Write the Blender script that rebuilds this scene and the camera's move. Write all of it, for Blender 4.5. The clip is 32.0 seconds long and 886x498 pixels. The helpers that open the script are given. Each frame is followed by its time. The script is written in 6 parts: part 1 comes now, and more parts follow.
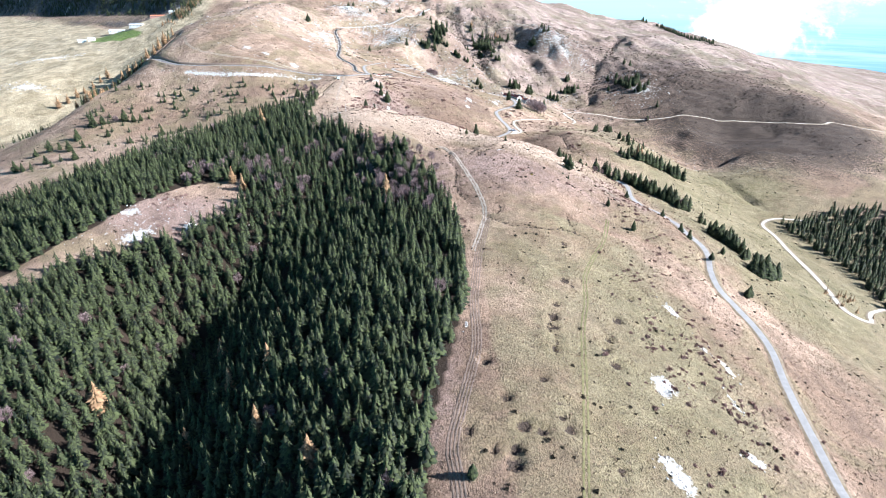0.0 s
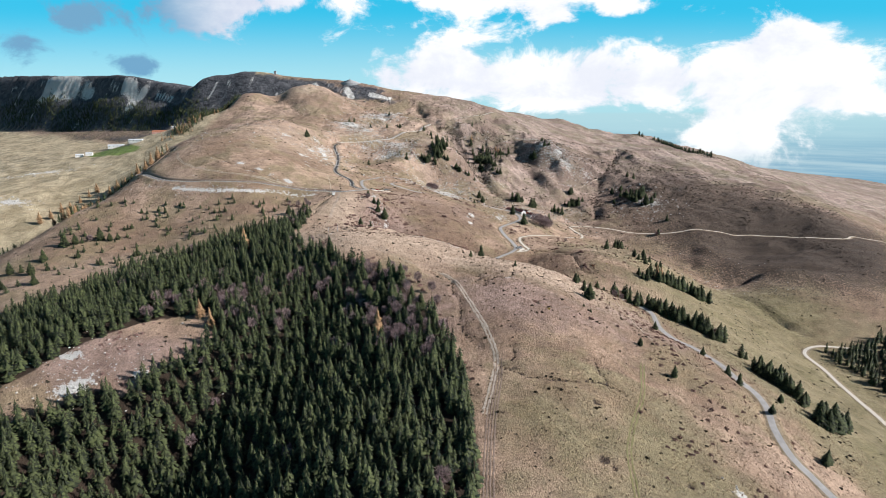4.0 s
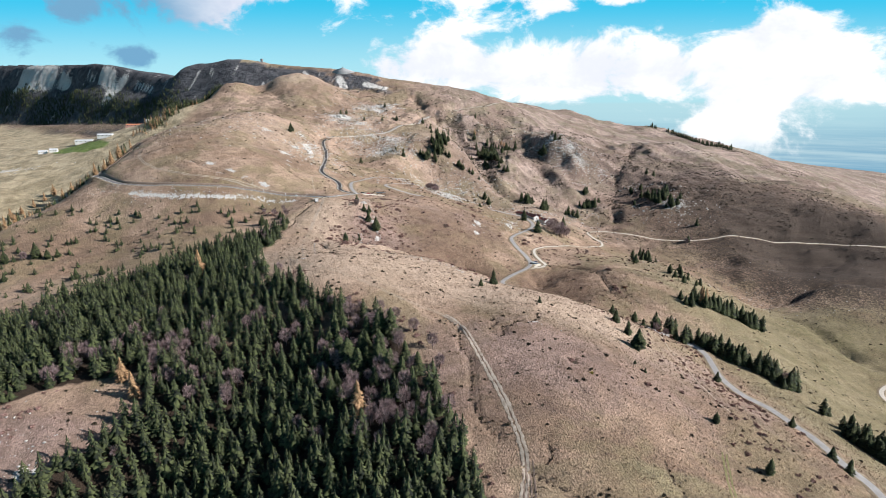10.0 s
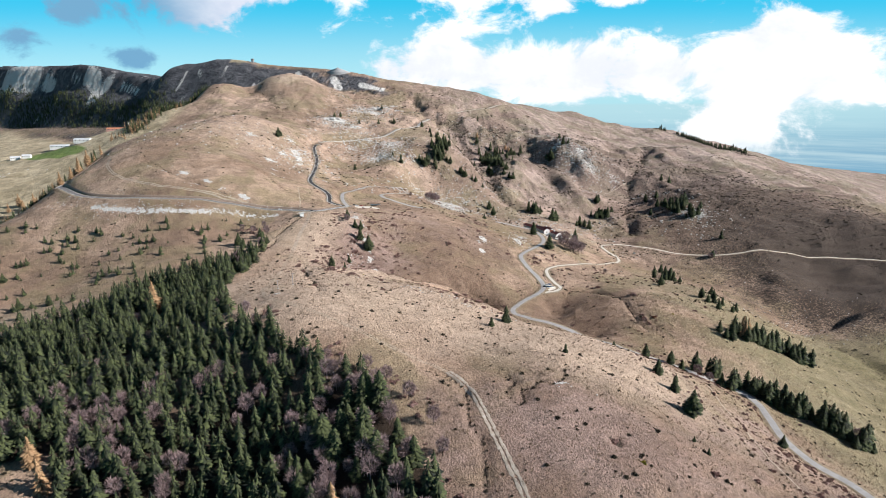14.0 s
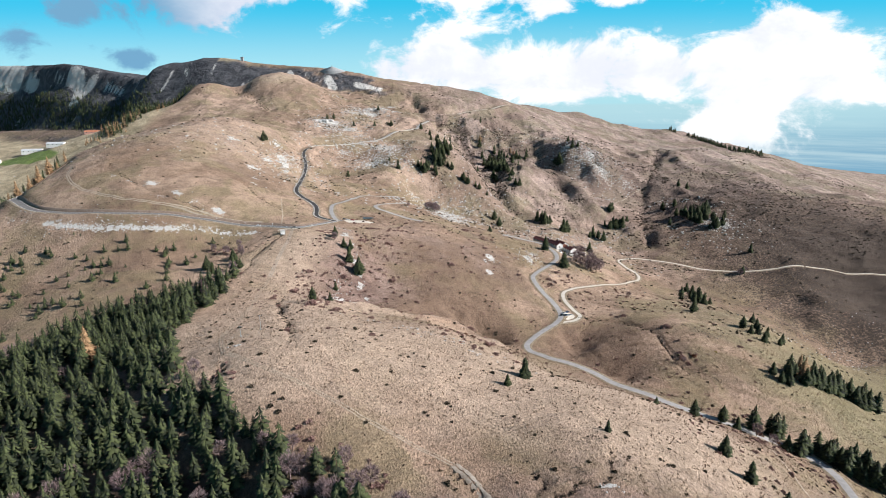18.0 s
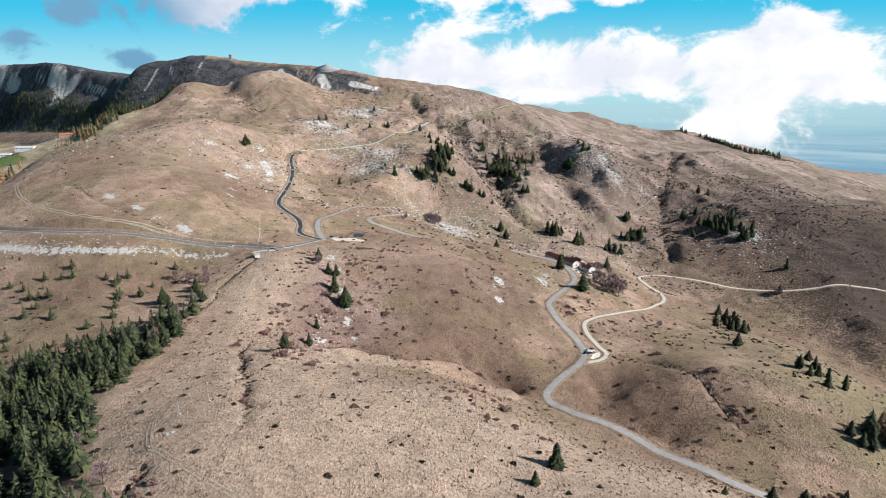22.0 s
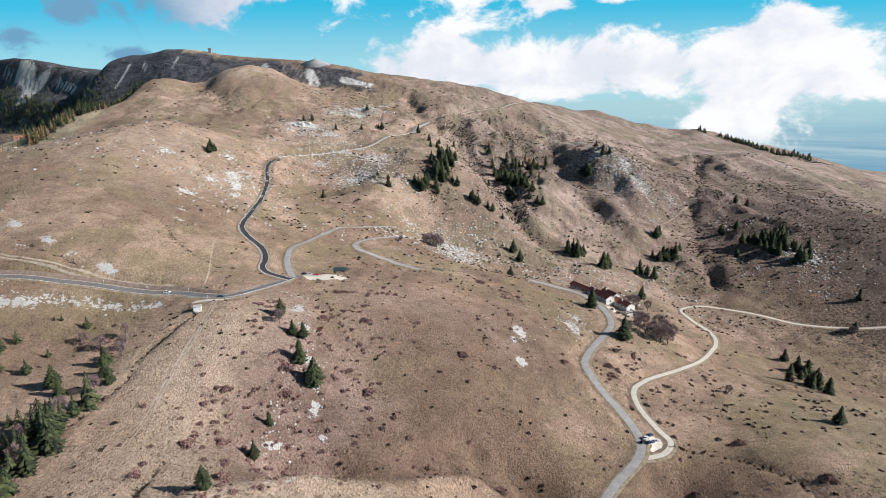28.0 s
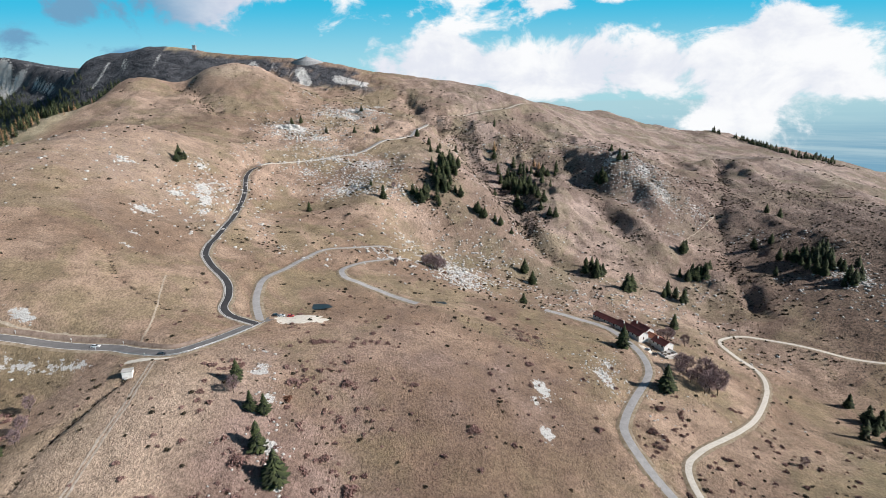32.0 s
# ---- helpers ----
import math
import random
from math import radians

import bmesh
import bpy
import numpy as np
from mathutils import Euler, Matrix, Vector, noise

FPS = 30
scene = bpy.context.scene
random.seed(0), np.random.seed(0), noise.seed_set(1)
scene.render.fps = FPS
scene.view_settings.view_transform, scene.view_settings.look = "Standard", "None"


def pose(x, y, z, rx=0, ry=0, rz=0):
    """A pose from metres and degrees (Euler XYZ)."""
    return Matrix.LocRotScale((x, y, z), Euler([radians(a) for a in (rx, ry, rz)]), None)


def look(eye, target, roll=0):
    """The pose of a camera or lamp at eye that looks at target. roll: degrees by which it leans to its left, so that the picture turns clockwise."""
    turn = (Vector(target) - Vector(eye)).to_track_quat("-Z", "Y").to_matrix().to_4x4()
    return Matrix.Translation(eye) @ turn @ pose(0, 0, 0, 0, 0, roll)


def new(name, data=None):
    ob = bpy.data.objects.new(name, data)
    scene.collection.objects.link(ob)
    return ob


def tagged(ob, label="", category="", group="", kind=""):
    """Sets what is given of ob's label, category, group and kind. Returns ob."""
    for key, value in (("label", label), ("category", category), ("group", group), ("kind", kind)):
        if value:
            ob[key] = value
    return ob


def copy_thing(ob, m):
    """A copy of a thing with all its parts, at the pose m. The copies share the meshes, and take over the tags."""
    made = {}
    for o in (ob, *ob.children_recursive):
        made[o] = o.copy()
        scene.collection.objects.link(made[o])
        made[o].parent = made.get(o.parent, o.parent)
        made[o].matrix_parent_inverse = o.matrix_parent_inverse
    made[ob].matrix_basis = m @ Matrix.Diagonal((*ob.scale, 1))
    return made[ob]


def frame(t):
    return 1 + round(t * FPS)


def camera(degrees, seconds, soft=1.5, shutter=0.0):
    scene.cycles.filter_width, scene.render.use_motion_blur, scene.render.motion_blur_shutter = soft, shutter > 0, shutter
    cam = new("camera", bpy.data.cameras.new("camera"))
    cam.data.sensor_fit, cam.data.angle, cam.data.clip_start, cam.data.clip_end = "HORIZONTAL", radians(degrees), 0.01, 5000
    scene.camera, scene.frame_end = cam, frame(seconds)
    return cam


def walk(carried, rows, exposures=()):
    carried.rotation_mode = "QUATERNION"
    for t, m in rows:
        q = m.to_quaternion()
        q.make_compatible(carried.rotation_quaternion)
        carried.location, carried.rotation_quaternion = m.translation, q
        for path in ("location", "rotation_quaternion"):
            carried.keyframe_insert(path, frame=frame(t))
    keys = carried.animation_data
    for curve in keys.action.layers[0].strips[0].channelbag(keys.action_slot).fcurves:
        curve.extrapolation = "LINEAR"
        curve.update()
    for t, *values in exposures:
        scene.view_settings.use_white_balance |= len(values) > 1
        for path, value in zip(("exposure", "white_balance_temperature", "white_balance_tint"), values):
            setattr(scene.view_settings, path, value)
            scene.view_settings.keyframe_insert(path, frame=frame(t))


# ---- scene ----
cam = camera(77.17, 32.0, soft=0.9)
SPEED = 20.0
PITCH = [(0, -25.03), (.5, -24.3), (1, -22.93), (1.5, -21.4), (2, -19.86), (2.5, -18.4), (3, -16.88), (3.5, -15.45), (4, -14.38), (4.5, -14.1),
         (5.2, -14.6), (6.5, -15.27), (7, -15.33), (9, -15.33), (13, -15.18), (19, -15.14), (23, -15.2), (28, -15.41), (32, -15.41)]
walk(cam, [(t, pose(0, SPEED * t, 0, 90 + p, .023 * t, -1.2 - .0093 * t)) for t, p in PITCH],
     [(0, 1.56, 5750, 9), (1, 1.45, 5800, 9), (2, 1.14, 6050, 10), (3, 0.79, 6350, 10), (4, 0.68, 6450, 10), (14, 0.76, 6450, 10), (20, 0.69, 6450, 10), (32, 0.54, 6450, 10)])

# ---- sky, sun ----
SUN_AZIMUTH, SUN_HEIGHT = -12.0, 29.0     # degrees from +x towards +y, degrees over the horizon
sun_way = Vector((math.cos(radians(SUN_HEIGHT)) * math.cos(radians(SUN_AZIMUTH)), math.cos(radians(SUN_HEIGHT)) * math.sin(radians(SUN_AZIMUTH)), math.sin(radians(SUN_HEIGHT))))
sun = new("sun", bpy.data.lights.new("sun", "SUN"))
sun.data.energy, sun.data.angle, sun.data.color = 5.0, radians(0.53), (1.0, 0.952, 0.912)
sun.matrix_world = look(sun_way * 3000, (0, 0, 0))


class Nodes:
    """Short hand for building node trees."""

    def __init__(self, tree):
        self.tree = tree
        tree.nodes.clear()

    def add(self, kind, **sets):
        node = self.tree.nodes.new(kind)
        for key, value in sets.items():
            setattr(node, key, value)
        return node

    def link(self, a, b):
        self.tree.links.new(a, b)

    def put(self, socket, value):
        if isinstance(value, bpy.types.NodeSocket):
            self.link(value, socket)
        elif isinstance(value, (tuple, list)) and len(value) == 3 and socket.type == "RGBA":
            socket.default_value = (*value, 1)
        else:
            socket.default_value = value

    def math(self, op, a, b=0.0, c=0.0, clamp=False):
        node = self.add("ShaderNodeMath", operation=op, use_clamp=clamp)
        for socket, value in zip(node.inputs, (a, b, c)):
            self.put(socket, value)
        return node.outputs[0]

    def mix(self, factor, a, b, blend="MIX"):
        node = self.add("ShaderNodeMix", data_type="RGBA", blend_type=blend)
        self.put(node.inputs[0], factor), self.put(node.inputs[6], a), self.put(node.inputs[7], b)
        return node.outputs[2]

    def ramp(self, value, low, high, a=0.0, b=1.0):
        node = self.add("ShaderNodeMapRange", interpolation_type="SMOOTHSTEP")
        for k, v in enumerate((value, low, high, a, b)):
            self.put(node.inputs[k], v)
        return node.outputs[0]

    def noise(self, vector, scale, detail=4.0, rough=0.55, warp=0.0):
        node = self.add("ShaderNodeTexNoise")
        self.put(node.inputs["Vector"], vector)
        self.put(node.inputs["Scale"], scale), self.put(node.inputs["Detail"], detail), self.put(node.inputs["Roughness"], rough), self.put(node.inputs["Distortion"], warp)
        return node.outputs["Fac"]

    def scaled(self, vector, sx, sy, sz):
        node = self.add("ShaderNodeVectorMath", operation="MULTIPLY")
        self.put(node.inputs[0], vector)
        node.inputs[1].default_value = (sx, sy, sz)
        return node.outputs[0]


world = bpy.data.worlds.new("world")
scene.world = world
world.use_nodes = True
w = Nodes(world.node_tree)
sky = w.add("ShaderNodeTexSky", sky_type="NISHITA", sun_disc=False, sun_elevation=radians(SUN_HEIGHT), sun_rotation=radians(90 - SUN_AZIMUTH), altitude=1500, air_density=1.0, dust_density=0.6, ozone_density=1.5)
way = w.add("ShaderNodeTexCoord").outputs["Generated"]
split = w.add("ShaderNodeSeparateXYZ")
w.put(split.inputs[0], way)
wx, wy, wz = split.outputs
ahead = w.math("MAXIMUM", w.math("ABSOLUTE", wy), 0.25)
across, up = w.math("DIVIDE", wx, ahead), w.math("DIVIDE", wz, ahead)


def cloud_bank(cu, cv, ru, rv):
    """A soft oval mass of cloud about that bearing."""
    a = w.math("DIVIDE", w.math("SUBTRACT", across, cu), ru)
    b = w.math("DIVIDE", w.math("SUBTRACT", up, cv), rv)
    return w.math("POWER", 2.718, w.math("MULTIPLY", w.math("ADD", w.math("MULTIPLY", a, a), w.math("MULTIPLY", b, b)), -1.0))


puffs = w.noise(w.scaled(way, 1, 1, 1.5), 9.0, 11.0, 0.62, 0.3)
veil = w.noise(w.scaled(way, 1, 1, 3), 3.0, 6.0, 0.55, 0.2)
white = w.math("ADD", w.math("MULTIPLY", w.math("SUBTRACT", puffs, 0.5), 2.5), w.math("MULTIPLY", w.math("SUBTRACT", veil, 0.5), 0.4))
# banks of cloud: bearing across and up, half-widths, weight
for bank in ((0.57, 0.05, 0.11, 0.085, 1.0), (0.62, 0.10, 0.06, 0.045, 0.6), (0.545, -0.055, 0.065, 0.055, 0.95), (0.70, 0.045, 0.08, 0.05, 0.6), (0.80, 0.005, 0.12, 0.02, 0.5), (0.25, 0.03, 0.2, 0.04, 0.9), (0.02, 0.085, 0.045, 0.045, 0.65),
             (0.28, 0.085, 0.06, 0.04, 0.6), (0.40, 0.06, 0.06, 0.045, 0.6), (-0.07, 0.05, 0.06, 0.035, 0.7), (0.07, 0.05, 0.1, 0.04, 0.6), (0.09, 0.175, 0.17, 0.026, 0.8), (0.20, 0.145, 0.05, 0.025, 0.6), (0.32, 0.165, 0.035, 0.022, 0.6),
             (0.44, 0.16, 0.06, 0.016, 0.5), (-0.38, 0.14, 0.10, 0.04, 0.6), (-0.28, 0.172, 0.14, 0.022, 0.7), (-0.57, 0.148, 0.07, 0.026, 0.5), (-0.69, 0.10, 0.05, 0.026, 0.62), (-0.49, 0.066, 0.038, 0.016, 0.75)):
    white = w.math("ADD", white, w.math("MULTIPLY", cloud_bank(*bank[:4]), bank[4]))
low = w.math("MULTIPLY", w.ramp(up, 0.5, 0.22), w.ramp(wy, -0.2, 0.3))     # the clouds stand low, ahead
cover = w.math("MULTIPLY", w.ramp(white, 0.26, 0.62), low)
# the lit side and the grey side of the clouds
grey = w.ramp(w.math("ADD", across, w.math("MULTIPLY", w.math("SUBTRACT", puffs, 0.5), 0.35)), -0.45, -0.1)
dusk = w.mix(w.ramp(across, -0.48, -0.28), (2.6, 5.8, 8.8), (9.2, 10.0, 12.2))
cloud_colour = w.mix(grey, dusk, w.mix(w.ramp(w.math("ADD", w.math("MULTIPLY", puffs, 0.6), w.math("MULTIPLY", veil, 0.4)), 0.40, 0.58), (12.4, 12.8, 14.0), (15.4, 15.5, 15.6)))
blue = w.mix(w.ramp(up, 0.03, 0.165), w.mix(w.ramp(across, -0.5, 0.6), (6.0, 11.9, 13.7), (6.4, 11.6, 13.2)), (0.25, 8.6, 13.2))
clear = w.mix(w.math("MULTIPLY", w.ramp(up, 0.6, 0.2), 0.85), sky.outputs[0], blue)
heaven = w.mix(cover, clear, cloud_colour)
# the hazy plain under the skyline
streaks = w.noise(w.scaled(way, 2, 2, 60), 2.2, 5.0, 0.6)
plain = w.mix(w.ramp(streaks, 0.35, 0.75), (3.2, 6.2, 8.4), (6.4, 9.0, 10.2))
plain = w.mix(w.ramp(up, -0.11, -0.012), plain, (6.6, 10.2, 11.2))
below = w.mix(w.math("MULTIPLY", cover, w.ramp(up, -0.13, -0.06)), plain, cloud_colour)
back = w.add("ShaderNodeBackground")
w.put(back.inputs["Color"], w.mix(w.ramp(up, -0.014, -0.008), below, heaven))
back.inputs["Strength"].default_value = 0.0435
w.link(back.outputs[0], w.add("ShaderNodeOutputWorld").inputs[0])

# ---- materials ----
def material(name, rough=0.85, metal=0.0):
    """A material with its node helper, its surface node and the place of the point in metres."""
    m = bpy.data.materials.new(name)
    m.use_nodes = True
    n = Nodes(m.node_tree)
    b = n.add("ShaderNodeBsdfPrincipled")
    b.inputs["Roughness"].default_value, b.inputs["Metallic"].default_value = rough, metal
    b.inputs["Specular IOR Level"].default_value = 0.25
    n.link(b.outputs[0], n.add("ShaderNodeOutputMaterial").inputs[0])
    return m, n, b, n.add("ShaderNodeNewGeometry").outputs["Position"]


def bumped(n, b, height, strength, distance):
    node = n.add("ShaderNodeBump")
    node.inputs["Strength"].default_value, node.inputs["Distance"].default_value = strength, distance
    n.put(node.inputs["Height"], height)
    n.link(node.outputs[0], b.inputs["Normal"])


def mask(n, name):
    return n.add("ShaderNodeAttribute", attribute_name=name).outputs["Fac"]


def grass_material():
    m, n, b, p = material("dry_grass", 0.95)
    broad = n.noise(p, 0.009, 5, 0.6)
    middle = n.noise(p, 0.032, 6, 0.62, 0.5)
    spots = n.noise(p, 0.27, 5, 0.68, 0.3)
    blown = n.noise(n.scaled(p, 1.0, 0.6, 0.7), 1.1, 5, 0.74)
    fine = n.noise(p, 2.4, 3, 0.7)
    straw = n.mix(n.ramp(broad, 0.41, 0.59), (0.240, 0.162, 0.112), (0.384, 0.272, 0.198))
    straw = n.mix(n.math("MULTIPLY", n.ramp(middle, 0.42, 0.66), 0.62), straw, (0.150, 0.100, 0.072))
    olive = n.noise(p, 0.016, 6, 0.65, 0.6)
    straw = n.mix(n.math("MULTIPLY", n.ramp(olive, 0.46, 0.60), 0.6), straw, (0.215, 0.175, 0.098))
    # paler and browner grass; the mask also carries painted sun and shade
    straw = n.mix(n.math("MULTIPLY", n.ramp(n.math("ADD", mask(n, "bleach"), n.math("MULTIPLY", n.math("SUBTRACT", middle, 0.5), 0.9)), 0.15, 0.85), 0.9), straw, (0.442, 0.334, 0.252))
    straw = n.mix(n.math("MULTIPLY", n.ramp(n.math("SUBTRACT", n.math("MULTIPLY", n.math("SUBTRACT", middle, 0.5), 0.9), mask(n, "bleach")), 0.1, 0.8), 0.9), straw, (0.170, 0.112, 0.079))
    # rust-red bracken, green turf, dark scrub, bare stone
    rust = n.mix(n.ramp(middle, 0.35, 0.65), (0.180, 0.118, 0.096), (0.300, 0.212, 0.176))
    straw = n.mix(n.ramp(n.math("ADD", mask(n, "rust"), n.math("MULTIPLY", n.math("SUBTRACT", middle, 0.5), 0.9)), 0.3, 0.9), straw, rust)
    green = n.mix(n.ramp(middle, 0.34, 0.66), (0.142, 0.126, 0.062), (0.236, 0.200, 0.118))
    straw = n.mix(n.math("MULTIPLY", n.ramp(n.math("ADD", mask(n, "green"), n.math("MULTIPLY", n.math("SUBTRACT", middle, 0.5), 0.9)), 0.3, 0.95), 0.85), straw, green)
    hay = n.mix(n.ramp(middle, 0.38, 0.62), (0.265, 0.218, 0.135), (0.440, 0.362, 0.238))
    straw = n.mix(mask(n, "meadow"), straw, hay)
    lush = n.mix(n.ramp(middle, 0.3, 0.7), (0.085, 0.135, 0.030), (0.14, 0.19, 0.05))
    straw = n.mix(n.ramp(mask(n, "green"), 1.15, 1.45), straw, lush)
    # bluish tint on the far slopes stands in for distance haze
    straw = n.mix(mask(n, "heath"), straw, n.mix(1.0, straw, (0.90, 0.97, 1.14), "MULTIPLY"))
    # grain of the sward, then single dark tufts and pale blades
    straw = n.mix(1.0, straw, n.ramp(n.noise(p, 0.085, 7, 0.74, 0.4), 0.32, 0.68, 0.80, 1.16), "MULTIPLY")
    straw = n.mix(1.0, straw, n.ramp(blown, 0.32, 0.68, 0.58, 1.38), "MULTIPLY")
    straw = n.mix(n.math("MULTIPLY", n.ramp(spots, 0.59, 0.68), n.math("MULTIPLY", n.ramp(middle, 0.35, 0.65, 0.35, 0.85), n.math("SUBTRACT", 1.0, mask(n, "meadow")))), straw, (0.068, 0.047, 0.035))
    straw = n.mix(n.math("MULTIPLY", n.ramp(fine, 0.52, 0.72), 0.35), straw, (0.42, 0.34, 0.275))
    # dark scrub; its mask also paints shade on slopes and in pits
    speck = n.noise(p, 0.42, 5, 0.72, 0.4)
    scrub = n.mix(n.ramp(fine, 0.4, 0.6), (0.034, 0.026, 0.021), (0.098, 0.072, 0.056))
    straw = n.mix(n.ramp(n.math("ADD", mask(n, "scrub"), n.math("MULTIPLY", n.math("SUBTRACT", speck, 0.5), 2.2)), 0.46, 0.80), straw, scrub)
    ledges = n.noise(n.scaled(p, 1, 1, 1.6), 0.035, 8, 0.72, 0.6)
    wall = n.mix(n.ramp(ledges, 0.34, 0.62), (0.030, 0.032, 0.040), (0.098, 0.099, 0.108))
    wall = n.mix(n.ramp(n.noise(n.scaled(p, 1, 1, 0.30), 0.021, 7, 0.68, 0.3), 0.60, 0.66), wall, (0.33, 0.32, 0.315))
    straw = n.mix(mask(n, "rock"), straw, wall)
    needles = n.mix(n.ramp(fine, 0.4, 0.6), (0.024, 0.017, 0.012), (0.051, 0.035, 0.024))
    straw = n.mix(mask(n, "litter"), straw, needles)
    stone = n.mix(n.ramp(fine, 0.38, 0.62), (0.36, 0.35, 0.33), (0.60, 0.59, 0.57))
    straw = n.mix(n.ramp(n.math("ADD", mask(n, "chalk"), n.math("MULTIPLY", n.math("SUBTRACT", n.noise(p, 0.30, 5, 0.72), 0.5), 1.9)), 0.50, 0.60), straw, stone)
    n.put(b.inputs["Base Color"], straw)
    relief = n.math("ADD", n.math("MULTIPLY", blown, 1.25), n.math("MULTIPLY", fine, 0.25))
    relief = n.math("ADD", relief, n.math("MULTIPLY", n.noise(p, 0.13, 4, 0.6), 0.9))
    relief = n.math("ADD", relief, n.math("MULTIPLY", n.math("MULTIPLY", ledges, mask(n, "rock")), 14.0))
    bumped(n, b, relief, 1.0, 1.0)
    return m


def plain_material(name, dark, light, scale, rough=0.9, relief=0.2, metal=0.0, vary=0.0):
    """Two tones broken up by noise at two scales; vary: how much the objects differ among one another."""
    m, n, b, p = material(name, rough, metal)
    f = n.math("ADD", n.math("MULTIPLY", n.noise(p, scale, 5, 0.65), 0.65), n.math("MULTIPLY", n.noise(p, scale * 7.3, 3, 0.6), 0.35))
    c = n.mix(n.ramp(f, 0.36, 0.64), dark, light)
    if vary:
        r = n.add("ShaderNodeObjectInfo").outputs["Random"]
        c = n.mix(vary, c, n.mix(r, tuple(v * 0.45 for v in dark), tuple(min(1, v * 1.5) for v in light)))
    n.put(b.inputs["Base Color"], c)
    if relief:
        bumped(n, b, f, 0.6, relief)
    return m


def leaf_material(name, dark, light, rough=0.8, spread=0.6):
    """Foliage: tone differs from clump to clump and with noise."""
    m, n, b, p = material(name, rough)
    g = n.add("ShaderNodeNewGeometry").outputs["Random Per Island"]
    f = n.math("ADD", n.math("MULTIPLY", n.noise(p, 0.16, 3, 0.6), 1 - spread), n.math("MULTIPLY", g, spread))
    n.put(b.inputs["Base Color"], n.mix(n.ramp(f, 0.2, 0.8), dark, light))
    return m


GRASS = grass_material()
ASPHALT_GREY = plain_material("worn_grey_asphalt", (0.27, 0.262, 0.258), (0.36, 0.35, 0.342), 0.25, 0.9, 0.01)
ASPHALT_MAIN = plain_material("asphalt", (0.118, 0.115, 0.116), (0.165, 0.160, 0.158), 0.2, 0.9, 0.01)
ASPHALT_DARK = plain_material("fresh_asphalt", (0.036, 0.036, 0.038), (0.056, 0.054, 0.056), 0.2, 0.85, 0.01)
GRAVEL = plain_material("pale_gravel", (0.46, 0.42, 0.36), (0.62, 0.58, 0.51), 0.6, 0.95, 0.03)
SPRUCE = leaf_material("spruce_needles", (0.007, 0.011, 0.009), (0.080, 0.096, 0.038), spread=0.4)
BARK = plain_material("bark", (0.06, 0.045, 0.034), (0.13, 0.10, 0.08), 1.5, 0.95, 0.05)

LARCH = leaf_material("larch_needles", (0.170, 0.098, 0.050), (0.400, 0.255, 0.140))
TWIGS = leaf_material("bare_twigs", (0.120, 0.086, 0.088), (0.310, 0.222, 0.220))
RUSSET = leaf_material("russet_leaves", (0.119, 0.052, 0.032), (0.266, 0.140, 0.091))
BRIAR = leaf_material("briar_leaves", (0.170, 0.100, 0.088), (0.330, 0.205, 0.178))
JUNIPER = leaf_material("juniper_leaves", (0.018, 0.015, 0.010), (0.082, 0.064, 0.040))
YELLOW = leaf_material("yellow_leaves", (0.168, 0.133, 0.021), (0.322, 0.266, 0.049))
TUSSOCK = leaf_material("grass_tussock", (0.17, 0.118, 0.08), (0.35, 0.255, 0.185))
LIMESTONE = plain_material("limestone", (0.330, 0.320, 0.300), (0.560, 0.545, 0.520), 0.7, 0.9, 0.25)
DIRT = plain_material("bare_pale_soil", (0.272, 0.224, 0.177), (0.435, 0.381, 0.320), 0.5, 0.95, 0.06)
TURF = plain_material("green_turf", (0.112, 0.105, 0.046), (0.182, 0.162, 0.080), 0.5, 0.95, 0.06)
ROOF_RED = plain_material("dark_red_metal_roof", (0.128, 0.044, 0.038), (0.192, 0.068, 0.056), 0.5, 0.6, 0.02)
ROOF_TILE = plain_material("orange_clay_tiles", (0.336, 0.120, 0.068), (0.480, 0.208, 0.128), 1.1, 0.85, 0.05)
ROOF_GREY = plain_material("grey_sheet_roof", (0.40, 0.41, 0.43), (0.60, 0.61, 0.62), 0.4, 0.6, 0.02)
PLASTER = plain_material("white_plaster", (0.561, 0.544, 0.518), (0.697, 0.680, 0.654), 0.5, 0.9, 0.02)
PLASTER_RED = plain_material("faded_red_plaster", (0.40, 0.22, 0.18), (0.52, 0.30, 0.25), 0.5, 0.9, 0.02)
CONCRETE = plain_material("pale_concrete", (0.350, 0.336, 0.315), (0.476, 0.462, 0.434), 0.6, 0.9, 0.03)
DARK_WOOD = plain_material("dark_wood", (0.05, 0.035, 0.025), (0.12, 0.085, 0.06), 2.0, 0.85, 0.03)
STEEL = plain_material("galvanised_steel", (0.45, 0.46, 0.47), (0.62, 0.63, 0.64), 1.5, 0.45, 0.01, 0.6)
LINE_PAINT = plain_material("white_road_paint", (0.62, 0.61, 0.59), (0.80, 0.79, 0.77), 0.8, 0.8, 0.0)
RUBBER = plain_material("black_rubber", (0.02, 0.02, 0.02), (0.04, 0.04, 0.04), 3.0, 0.8, 0.0)


def paint_material(name, colour):
    m, n, b, p = material(name, 0.3)
    n.put(b.inputs["Base Color"], n.mix(n.math("MULTIPLY", n.noise(p, 2.0, 3, 0.6), 0.25), colour, tuple(v * 0.6 for v in colour)))
    b.inputs["Coat Weight"].default_value = 0.5
    return m


